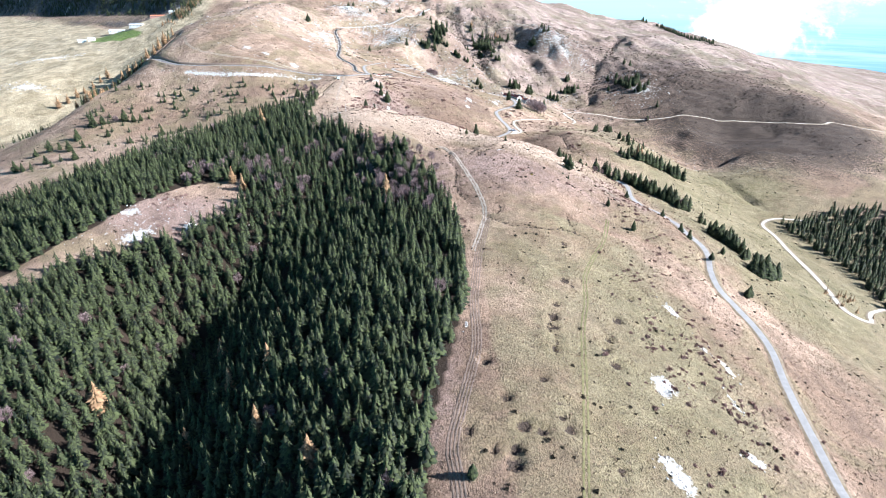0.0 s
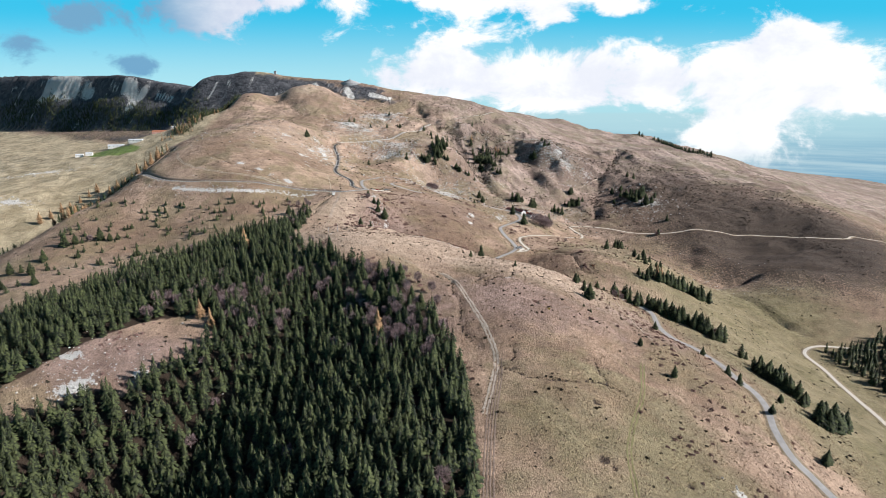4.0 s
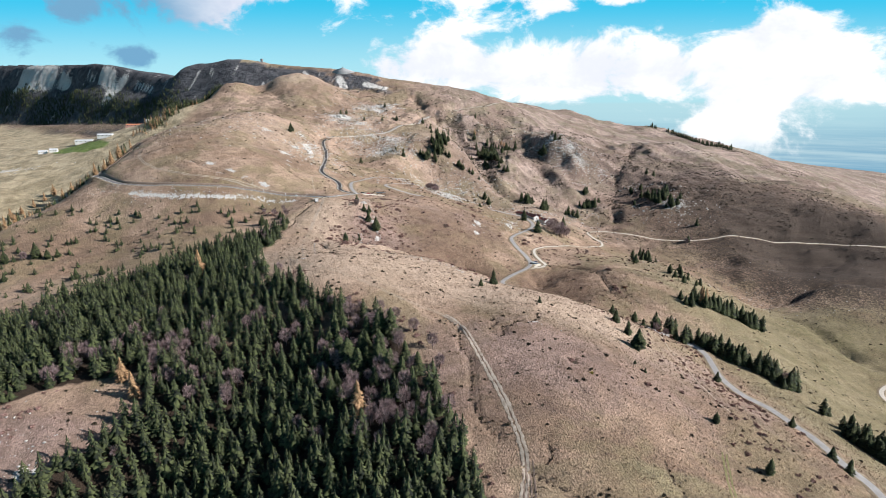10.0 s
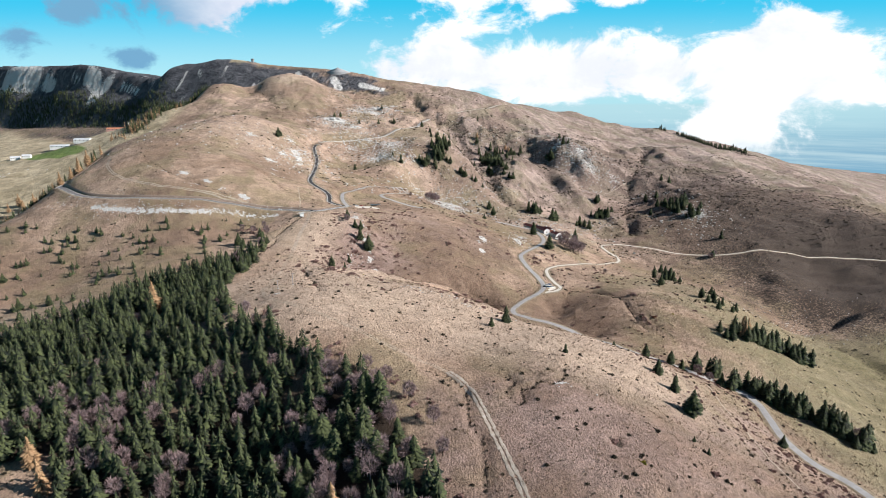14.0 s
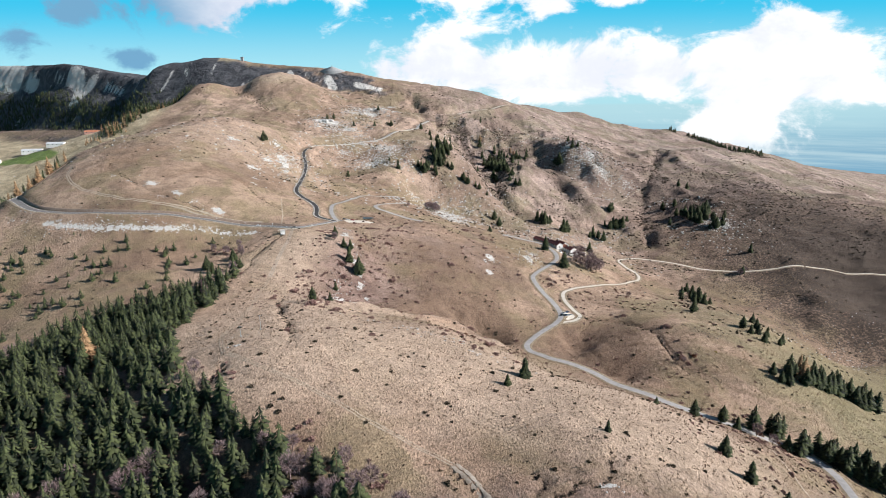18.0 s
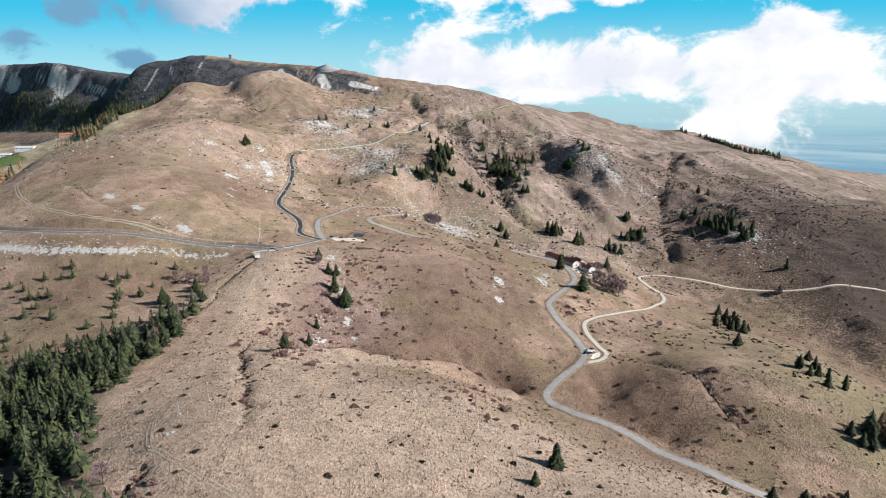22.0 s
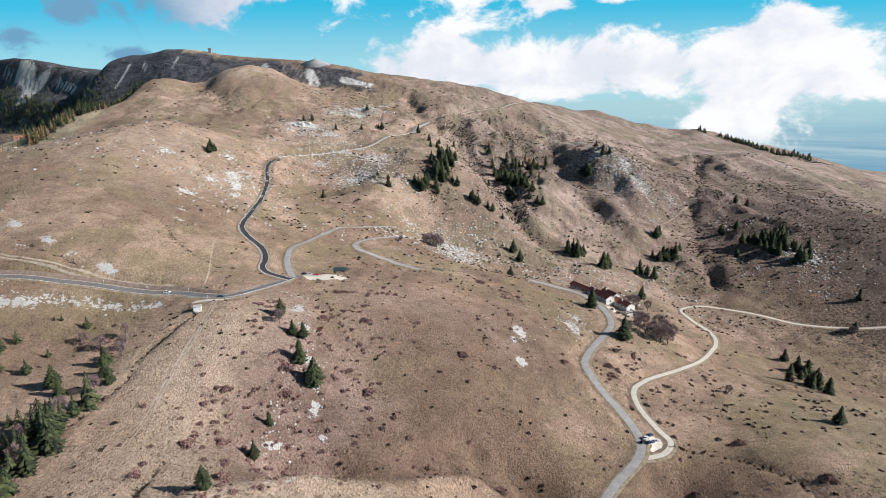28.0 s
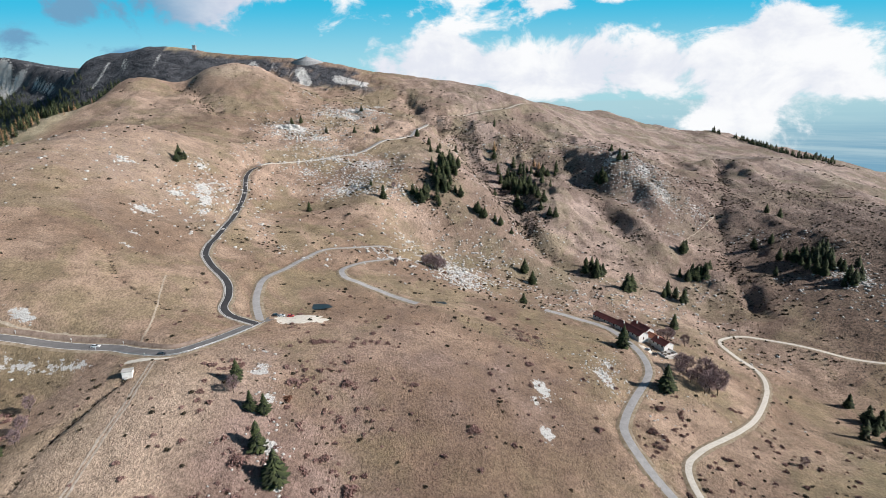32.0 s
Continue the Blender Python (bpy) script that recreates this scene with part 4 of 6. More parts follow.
def tube(radius, top, height, at=(0, 0, 0), sides=10, tilt=(0, 0)):
    bm = bmesh.new()
    bmesh.ops.create_cone(bm, cap_ends=True, segments=sides, radius1=radius, radius2=top, depth=height, matrix=pose(*at, *tilt) @ Matrix.Translation((0, 0, height / 2)))
    return bm


def merged(*bms):
    out = bmesh.new()
    for bm in bms:
        me = bpy.data.meshes.new("piece")
        bm.to_mesh(me)
        out.from_mesh(me)
        bm.free()
        bpy.data.meshes.remove(me)
    return out


def level_at(x, y):
    return float(ground(np.array([x]), np.array([y]))[0])


# ---- footpaths and tracks ----
def draped(points, offset, width, step=1.6, lift=0.17, ragged=0.3, seed=0):
    """A narrow worn strip that follows the ground."""
    line = smooth_line(points, step)
    t = np.gradient(line, axis=0)
    t /= np.linalg.norm(t, axis=1)[:, None] + 1e-9
    side = np.column_stack([t[:, 1], -t[:, 0]])
    r = np.random.default_rng(seed)
    rows = []
    for k in (-1, 0, 1):
        p = line + side * (offset + k * width / 2 * (1 + r.normal(0, ragged, len(line))))[:, None]
        rows.append(np.column_stack([p, ground(p[:, 0], p[:, 1]) + (lift if k == 0 else lift * 0.6)]))
    n = len(line)
    i = np.arange(n - 1)
    faces = np.concatenate([np.column_stack([j * n + i, (j + 1) * n + i, (j + 1) * n + i + 1, j * n + i + 1]) for j in (0, 1)])
    return np.concatenate(rows), faces


TRACKS = [
    ("track_green", TURF, "green two-rut farm track over the pasture", 1.0, (-1.1, 1.1), [(50, 110), (62, 161), (77, 222), (91, 283), (101, 315), (108, 346), (124, 381), (141, 414), (156, 455)]),
    ("track_ruts", RUTS, "pale worn wheel ruts beside the wood", 0.8, (-2.4, -0.8, 0.9, 2.6), [(10, 120), (10, 167), (8, 187), (13, 210), (24, 257), (26, 304), (33, 361), (42, 405), (44, 425)]),
    ("track_chalk", DIRT, "pale eroded track up the grassy shoulder", 1.5, (-0.8, 1.4), [(30, 370), (39, 405), (43, 425), (40, 451), (33, 481), (25, 515), (18, 540), (8, 555)]),
    ("track_shoulder", WORN, "faint worn track over the grassy shoulder", 0.5, (-0.7, 0.8), [(8, 555), (-20, 572), (-35, 580), (-60, 595), (-80, 606), (-89, 612), (-103, 622)]),
    ("track_ridge", WORN, "faint two-rut track along the ridge", 0.5, (-0.8, 0.8), [(-103, 622), (-108, 626), (-115, 641), (-121, 659), (-124, 691), (-126, 725), (-131, 761), (-132, 795)]),
    ("track_shelter", DIRT, "pale worn cart track below the shelter", 0.9, (-0.9, 0.9), [(-132, 795), (-133, 810), (-133, 832), (-131, 857), (-133, 884)]),
    ("track_hill", WORN, "old pale cart track round the hill", 1.1, (-1.0, 1.2), [(-423, 1029), (-408, 995), (-381, 963), (-346, 938), (-298, 919), (-233, 912), (-170, 911)]),
    ("track_lift", WORN, "short pale steep path above the road", 1.0, (0.0,), [(-150, 905), (-152, 922), (-158, 945), (-166, 975)]),
    ("track_slope", WORN, "faint path along the slope by the road", 0.7, (0.0,), [(195, 642), (184, 604), (180, 556), (175, 516), (178, 490)]),
    ("track_gully", WORN, "faint path beside the far gully", 0.9, (0.0,), [(303, 1284), (334, 1323), (363, 1351), (394, 1384)]),
]
for i, (name, mat, label, wide, offsets, points) in enumerate(TRACKS):
    sets = [draped(points, o, wide, seed=i) for o in offsets]
    v = np.concatenate([s[0] for s in sets])
    f = np.concatenate([s[1] + sum(len(q[0]) for q in sets[:j]) for j, s in enumerate(sets)])
    tagged(new(name, quick_mesh(name, v, f, mat)), label, "track", kind="structure")


# ---- plants, as arrays of corners and triangles ----
def conifer_arrays(seed, height, spread, layers, arms, gaps=0.0, slim=0.36):
    """A crown of drooping boughs in whorls, each a folded spray."""
    r = np.random.default_rng(seed)
    verts, faces = [], []
    lean = r.normal(0, 0.12, 2)
    for k in range(layers):
        f = k / (layers - 1)
        low = height * (0.06 + 0.90 * f ** 0.97)
        reach = spread * ((1 - f) ** 0.66 * (0.92 + 0.14 * math.cos(7 * f + seed)) * min(1.0, 0.70 + 2.4 * f) + 0.05)
        n = max(4, int(round(arms * (1 - 0.45 * f))))
        start = r.uniform(0, 6.28)
        heavy = r.uniform(0.85, 1.15)
        for j in range(n):
            if r.random() < gaps:
                continue
            z = low + height / layers * r.uniform(-0.55, 0.55) * (1 - f)
            a = start + 6.283 * j / n + r.normal(0, 0.25)
            l = reach * heavy * r.uniform(0.6, 1.22)
            droop = l * r.uniform(0.05, 0.42)
            wide = max(0.18, l * slim)
            d, s = np.array([math.cos(a), math.sin(a)]), np.array([-math.sin(a), math.cos(a)])
            i = len(verts)
            root = z + height / layers * 0.9
            c = lean * f
            verts += [(*(c + d * l * 0.1), root), (*(c + d * l * 0.66 + s * wide), z - droop * 0.75), (*(c + d * l), z - droop * 0.7), (*(c + d * l * 0.66 - s * wide), z - droop * 0.75)]
            faces += [(i, i + 2, i + 1), (i, i + 3, i + 2)]
    i = len(verts)
    verts += [(*lean, height), (lean[0] + 0.22, lean[1], height * 0.88), (lean[0] - 0.11, lean[1] + 0.19, height * 0.88), (lean[0] - 0.11, lean[1] - 0.19, height * 0.88)]
    faces += [(i, i + 2, i + 1), (i, i + 3, i + 2), (i, i + 1, i + 3)]
    return np.array(verts), np.array(faces)


def clump_arrays(seed, count, size, blade, stretch=0.8, hollow=0.0):
    """A loose round clump of small leaves or twigs."""
    r = np.random.default_rng(seed)
    d = r.normal(size=(count, 3))
    d /= np.linalg.norm(d, axis=1)[:, None]
    d[:, 2] = np.abs(d[:, 2])
    lobes = 0.75 + 0.35 * np.sin(3 * np.arctan2(d[:, 1], d[:, 0]) + seed) * (1 - d[:, 2])
    c = d * (size * lobes * r.uniform(max(hollow, 0.45), 1, count))[:, None] * (1, 1, stretch)
    u, w2 = r.normal(size=(count, 3)), r.normal(size=(count, 3))
    u /= np.linalg.norm(u, axis=1)[:, None]
    w2 /= np.linalg.norm(w2, axis=1)[:, None]
    verts = np.stack([c + u * blade, c - u * blade * 0.5 + w2 * blade * 0.8, c - u * blade * 0.5 - w2 * blade * 0.8], 1).reshape(-1, 3)
    return verts, np.arange(count * 3).reshape(-1, 3)


def limb(a, b, ra, rb):
    """A three-sided tapered stick."""
    a, b = np.array(a, float), np.array(b, float)
    d = (b - a) / (np.linalg.norm(b - a) + 1e-9)
    u = np.cross(d, (0.3, 0.2, 0.9))
    u /= np.linalg.norm(u)
    w3 = np.cross(d, u)
    ring = [math.cos(k * 2.094) * u + math.sin(k * 2.094) * w3 for k in range(3)]
    v = [a + q * ra for q in ring] + [b + q * rb for q in ring]
    return v, [(0, 1, 4), (0, 4, 3), (1, 2, 5), (1, 5, 4), (2, 0, 3), (2, 3, 5)]


def joined(pieces):
    vs, fs, base = [], [], 0
    for v, f in pieces:
        vs.append(np.asarray(v, float))
        fs.append(np.asarray(f) + base)
        base += len(v)
    return np.concatenate(vs), np.concatenate(fs)


def bare_tree_arrays(seed, height, twigs):
    """Limbs and a thin haze of twigs for a leafless tree: (limbs, twigs)."""
    r = np.random.default_rng(seed)
    limbs = [limb((0, 0, -0.3), (0, 0, height * 0.45), 0.2, 0.13)]
    for k in range(7):
        a, z = k * 2.4 + r.normal(0, 0.3), height * r.uniform(0.15, 0.42)
        end = np.array([math.cos(a) * height * r.uniform(0.16, 0.34), math.sin(a) * height * r.uniform(0.16, 0.34), height * r.uniform(0.55, 0.92)])
        limbs.append(limb((0, 0, z), end, 0.09, 0.03))
    d = r.normal(size=(twigs, 3))
    d /= np.linalg.norm(d, axis=1)[:, None]
    lump = 0.82 + 0.22 * np.sin(3 * np.arctan2(d[:, 1], d[:, 0]) + seed) * np.cos(4 * d[:, 2])
    c = d * (lump * r.uniform(0.25, 1, twigs) ** 0.45)[:, None] * (height * 0.34, height * 0.34, height * 0.37) + (0, 0, height * 0.56)
    way = d * 0.8 + r.normal(size=(twigs, 3)) * 0.35 + (0, 0, 0.35)
    e = c + way * height * 0.085
    s = r.normal(size=(twigs, 3)) * 0.05
    verts = np.stack([c - s, c + s, e], 1).reshape(-1, 3)
    return joined(limbs), (verts, np.arange(twigs * 3).reshape(-1, 3))


def stone_arrays(seed, flat=0.7):
    bm = bmesh.new()
    bmesh.ops.create_icosphere(bm, subdivisions=1, radius=1)
    r = np.random.default_rng(seed)
    v = np.array([q.co[:] for q in bm.verts]) * r.uniform(0.6, 1.25, (len(bm.verts), 1)) * (1.2, 0.9, flat)
    f = np.array([[q.index for q in face.verts] for face in bm.faces])
    bm.free()
    return v, f


def scattered(arrays, places):
    """Copies of the given arrays at rows of x, y, z, turn, size, which, joined."""
    vs, fs, base = [], [], 0
    for k in range(len(arrays)):
        rows = places[places[:, 5].astype(int) == k]
        if not len(rows):
            continue
        v, f = arrays[k]
        c, s = (np.cos(rows[:, 3]) * rows[:, 4])[:, None], (np.sin(rows[:, 3]) * rows[:, 4])[:, None]
        x = v[:, 0] * c - v[:, 1] * s + rows[:, 0:1]
        y = v[:, 0] * s + v[:, 1] * c + rows[:, 1:2]
        z = v[:, 2] * rows[:, 4:5] + rows[:, 2:3]
        vs.append(np.stack([x, y, z], -1).reshape(-1, 3))
        fs.append((f[None] + (np.arange(len(rows)) * len(v))[:, None, None]).reshape(-1, f.shape[1]) + base)
        base += len(rows) * len(v)
    return np.concatenate(vs), np.concatenate(fs)


def rows_for(x, y, seed, low, high, count, sink=0.15):
    """Rows for scattered() at the given places."""
    r = np.random.default_rng(seed)
    n = len(x)
    return np.column_stack([x, y, ground(x, y) - sink, r.uniform(0, 6.28, n), r.uniform(low, high, n), r.integers(0, count, n)])


def scatter(poly, gap, seed, jitter=0.48):
    p = np.array(poly, float)
    x, y = np.meshgrid(np.arange(p[:, 0].min(), p[:, 0].max(), gap), np.arange(p[:, 1].min(), p[:, 1].max(), gap))
    x[1::2] += gap / 2
    r = np.random.default_rng(seed)
    x, y = (x + r.uniform(-jitter, jitter, x.shape) * gap).ravel(), (y + r.uniform(-jitter, jitter, y.shape) * gap).ravel()
    keep = inside(poly, x, y)
    return x[keep], y[keep]


def stuff(name, arrays, places, mat, label, category):
    v, f = scattered(arrays, places)
    return tagged(new(name, quick_mesh(name, v, f, mat)), label, category, kind="stuff")


# ---- single trees ----
def tree_kit(name, crowns, crown_mat, height, label, category, group):
    """Trees to copy from, one for each crown: an empty with trunk and crown."""
    kit = []
    for k, (v, f) in enumerate(crowns):
        base = tagged(new(name), label, category, group)
        trunk = merged(tube(height * 0.018 + 0.05, 0.05, height * 0.75, (0, 0, -0.4), 6))
        part("trunk", trunk, BARK, base)
        part("crown", quick_mesh("crown", v, f, crown_mat), crown_mat, base)
        kit.append(base)
    return kit


def plant(kit, spots, seed, low, high, used, grow=1.0):
    """Set copies of a kit at places; the kit's own trees take the first ones."""
    r = random.Random(seed)
    for spot in spots:
        x, y = spot[:2]
        fresh = [j for j in range(len(kit)) if j not in used]
        k = fresh[0] if fresh else r.randrange(len(kit))
        size = (spot[2] if len(spot) > 2 else r.uniform(low, high)) * grow
        m = Matrix.Translation((x, y, level_at(x, y) - 0.1)) @ Matrix.Rotation(r.uniform(0, 6.28), 4, "Z") @ Matrix.Diagonal((size * r.uniform(0.9, 1.12), size * r.uniform(0.9, 1.12), size, 1))
        if k in used:
            copy_thing(kit[k], m)
        else:
            kit[k].matrix_world = m
            used.add(k)


spruce_kit = tree_kit("spruce", [conifer_arrays(40 + k, 10.0, 3.25, 25, 26, 0.08, 0.18) for k in range(5)], SPRUCE, 10.0, "dark green spruce standing alone on the pasture", "tree", "lone spruces")
spruce_used = set()
# size 1 is ten metres tall
PASTURE_SPRUCES = [(16, 171, 0.75), (267, 403, 1.05), (226, 503, 0.7), (234, 477, 0.85), (240, 470, 0.9), (177, 447, 0.7), (162, 477, 0.75), (138, 586, 0.95), (142, 570, 0.9), (139, 542, 1.15), (213, 571, 0.95), (263, 399, 1.0), (274, 468, 0.8), (310, 579, 0.7),
                   (247, 437, 0.6), (52, 643, 1.05), (40, 628, 0.6), (134, 655, 0.55), (161, 661, 0.85), (186, 672, 1.2), (192, 665, 0.8), (78, 577, 0.5), (286, 815, 0.75), (294, 817, 0.8), (303, 818, 0.85), (320, 821, 0.85), (257, 735, 0.9), (130, 505, 0.3), (126, 512, 0.35)]
HOLLOW_SPRUCES = [(-85, 736, 1.05), (-81, 778, 1.0), (-64, 832, 1.2), (-74, 843, 1.15), (-81, 860, 1.0), (-75, 860, 1.05), (-91, 874, 0.8), (-162, 815, 0.9), (-80, 800, 0.6), (-174, 833, 0.9), (-168, 822, 0.85), (-190, 815, 0.9), (-183, 808, 0.8)]
BASIN_SPRUCES = [(138, 1007, 1.1), (222, 1108, 1.15), (149, 955, 1.35), (200, 1173, 1.5), (206, 1177, 1.2), (176, 1200, 1.3), (167, 1210, 1.2), (188, 1216, 1.2), (182, 1208, 1.0), (97, 1188, 1.0), (102, 1170, 0.9), (80, 1094, 0.9), (307, 1278, 0.9), (305, 1231, 1.1), (294, 1229, 1.1),
                 (299, 1227, 1.2), (312, 1236, 0.9), (322, 1246, 0.8), (288, 1225, 0.9), (258, 1187, 1.1), (264, 1180, 1.1), (251, 1192, 1.2), (244, 1184, 0.9), (320, 1013, 0.9), (315, 988, 1.4), (320, 982, 1.1), (304, 948, 1.0), (301, 931, 1.0), (322, 958, 0.8), (256, 863, 1.15), (283, 824, 1.0), (303, 842, 0.9), (298, 827, 1.0), (408, 1046, 1.0), (437, 1083, 0.9),
                 (312, 975, 1.0), (303, 966, 0.8)]
GROVE_SPRUCES = [(404, 1248), (407, 1238), (408, 1228), (412, 1229), (408, 1216), (407, 1205), (410, 1194), (414, 1187), (428, 1201), (437, 1191), (433, 1166), (441, 1171), (428, 1170), (431, 1233), (418, 1290), (379, 1213), (400, 1294), (417, 1244), (419, 1232), (430, 1209), (440, 1201), (419, 1203), (418, 1163), (427, 1161), (438, 1170), (426, 1195), (468, 1357), (459, 1373), (302, 1274)]
SLOPE_SPRUCES = [(-125, 1208, 0.75), (-50, 1229, 1.1), (-65, 1256, 0.6), (-10, 1245, 1.0), (-6, 1250, 1.2), (-19, 1254, 0.9), (-14, 1249, 1.0), (3, 1291), (6, 1282), (10, 1274), (15, 1271), (21, 1269), (29, 1268), (35, 1265, 0.8), (35, 1328), (26, 1327), (19, 1300), (12, 1292), (17, 1334), (12, 1412, 0.8), (2, 1403, 0.8), (22, 1284), (28, 1300), (14, 1322), (58, 1250, 0.8), (61, 1250), (54, 1254, 0.9), (51, 1257, 0.7), (73, 1252, 0.6), (79, 1248, 0.7), (91, 1244, 0.7),
                 (-17, 1481, 0.8), (0, 1462, 0.7), (16, 1468, 0.8), (41, 1504, 0.8), (103, 1526), (122, 1489), (117, 1399), (121, 1403), (125, 1376), (116, 1327), (136, 1328), (142, 1320), (145, 1299), (151, 1293), (167, 1504), (176, 1499), (181, 1488), (157, 1495), (140, 1500), (190, 1478, 0.8), (85, 1357, 0.7), (118, 1394), (128, 1400), (111, 1374), (120, 1373), (134, 1350), (136, 1309), (111, 1336), (125, 1375), (139, 1365),
                 (242, 1440, 0.9), (246, 1432), (252, 1429), (250, 1438), (279, 1493, 0.9), (277, 1449), (288, 1450), (-198, 1469, 0.8), (-187, 1481, 0.7), (-143, 1437, 0.8), (-105, 1447, 0.7), (-107, 1560, 0.8), (-75, 1471, 0.8), (-81, 1476, 0.7), (-240, 1178, 1.0), (-241, 1186, 0.9), (-242, 1200, 0.6), (-239, 1194, 0.7)]
WEST_SPRUCES = [(-460, 767, 1.3), (-450, 772, 1.2), (-424, 733, 0.9), (-427, 786, 1.1), (-414, 785, 1.0), (-407, 791, 0.9), (-462, 728, 1.1), (-336, 687, 1.2), (-355, 736, 1.1), (-329, 736, 0.9), (-370, 849, 0.6), (-483, 700, 1.3), (-495, 690, 1.0), (-470, 700, 0.7), (-452, 690, 0.9), (-440, 700, 0.7), (-499, 654, 1.3), (-487, 649, 1.0), (-464, 659, 0.8), (-429, 661, 1.0)]
ROW_A = [(217, 652), (224, 650), (230, 654), (239, 650), (245, 654), (249, 649), (256, 651), (263, 649), (268, 644), (270, 638), (274, 631), (276, 624), (281, 619), (284, 613), (288, 604), (294, 606), (301, 604), (290, 612), (278, 639), (299, 613)]
ROW_B = [(282, 733), (289, 737), (297, 741), (303, 745), (312, 749), (319, 750), (328, 751), (335, 746), (340, 744), (348, 749), (356, 752), (325, 757), (343, 754), (265, 728), (259, 727), (291, 802, 0.8), (308, 806, 0.7)]
ROW_C = [(312, 558), (310, 549), (308, 539), (310, 532), (307, 525), (312, 518), (309, 513), (317, 509), (321, 504), (304, 531), (303, 546), (306, 466, 1.5), (312, 463, 1.3), (319, 468, 1.5), (328, 472, 1.4), (333, 475, 1.3), (318, 477, 1.4)]
plant(spruce_kit, PASTURE_SPRUCES, 1, 0.6, 1.0, spruce_used, 1.15)
for seed, spots, low, high in ((2, HOLLOW_SPRUCES, 0.8, 1.1), (3, BASIN_SPRUCES, 0.8, 1.2), (4, GROVE_SPRUCES, 0.8, 1.35), (5, SLOPE_SPRUCES, 0.8, 1.3), (6, WEST_SPRUCES, 0.8, 1.2), (7, ROW_A, 0.75, 1.05), (8, ROW_B, 0.75, 1.1), (9, ROW_C, 1.0, 1.35)):
    plant(spruce_kit, spots, seed, low, high, spruce_used, 1.2 if spots is HOLLOW_SPRUCES else 1.4)

grove_kinds = [conifer_arrays(170 + k, 10.0, 3.1, 18, 14, 0.06, 0.26) for k in range(4)]
q = np.random.default_rng(77)
gx, gy = [], []
for (cx, cy, rx, ry, turn), n in (((130, 1420, 16, 75, 5), 46), ((150, 1495, 30, 14, -10), 16), ((20, 1295, 14, 34, -12), 26), ((430, 1222, 28, 20, 25), 22), ((258, 640, 42, 7, -32), 60), ((318, 750, 34, 6, 8), 40), ((310, 530, 8, 28, 5), 40), ((330, 478, 14, 8, 20), 14), ((300, 945, 10, 26, 15), 8), ((178, 1208, 10, 8, 0), 6), ((300, 1228, 16, 6, 0), 8)):
    c, s = math.cos(radians(turn)), math.sin(radians(turn))
    u, v = q.normal(0, 0.6 * rx, n), q.normal(0, 0.6 * ry, n)
    gx.append(cx + u * c - v * s), gy.append(cy + u * s + v * c)
gx, gy = np.concatenate(gx), np.concatenate(gy)
stuff("grove_spruces", grove_kinds, rows_for(gx, gy, 78, 1.0, 2.0, 4), SPRUCE, "dark spruces crowded in small groves", "forest")

larch_kit = tree_kit("larch", [conifer_arrays(60 + k, 10.0, 2.6, 22, 18, 0.12, 0.2) for k in range(3)], LARCH, 10.0, "orange autumn larch among dark conifers", "tree", "autumn larches")
larch_used = set()
LARCHES = [(-643, 1071), (-637, 1092), (-631, 1111), (-623, 1124), (-535, 1011), (-524, 1017), (-512, 1020), (-506, 1031), (-496, 1033), (-486, 1042), (-481, 1052), (-474, 1064), (-648, 1054), (-541, 872, 0.7), (-517, 886, 0.6), (-653, 1032), (-659, 1012), (-530, 1024), (-503, 1045),
           (-108, 335), (-149, 258), (-98, 239), (-101, 282), (-209, 277), (-60, 200), (-129, 286), (-40, 466, 1.1), (-190, 511), (-199, 658, 1.2), (283, 743, 0.9), (290, 747, 0.9), (281, 736, 0.8), (-176, 497, 0.8), (166, 1520, 0.7), (172, 1512, 0.6), (105, 1540, 0.8), (-150, 330)]
plant(larch_kit, LARCHES, 11, 0.75, 1.15, larch_used, 1.5)


def bare_kit(name, seeds, height, twigs, mat, label, group):
    kit = []
    for s in seeds:
        base = tagged(new(name), label, "tree", group)
        (lv, lf), (tv, tf) = bare_tree_arrays(s, height, twigs)
        part("trunk", quick_mesh("trunk", lv, lf, BARK), BARK, base)
        part("crown", quick_mesh("crown", tv, tf, mat), mat, base)
        kit.append(base)
    return kit


bare = bare_kit("bare_tree", (1, 2, 3), 8.0, 1500, TWIGS, "leafless grey-brown broadleaf tree", "leafless trees")
BARE_TREES = [(173, 972, 1.3), (181, 979, 1.3), (168, 978, 1.2), (177, 987, 1.2), (186, 974, 1.1), (194, 1058, 1.1), (200, 1066, 1.0), (2, 1126, 1.1), (-4, 1123, 1.0), (8, 1130, 1.0), (-30, 1099, 0.6), (5, 1119, 0.8), (-172, 792, 0.9), (-166, 808, 0.9), (-178, 776, 0.8), (204, 899, 0.6), (-90, 866, 0.8),
              (404, 1044, 0.8), (-436, 780, 0.9), (203, 662, 0.8), (208, 653, 0.7), (194, 747, 0.5), (297, 615, 0.9), (413, 1050, 0.7), (-145, 640, 0.7), (-40, 1253, 0.7), (-186, 850, 0.8), (-200, 858, 0.7), (-178, 862, 0.7), (-172, 848, 0.8), (-168, 838, 0.7), (-118, 612, 0.8), (-95, 588, 0.8), (-108, 598, 0.7), (-70, 562, 0.8), (-58, 560, 0.7), (-48, 552, 0.8)]
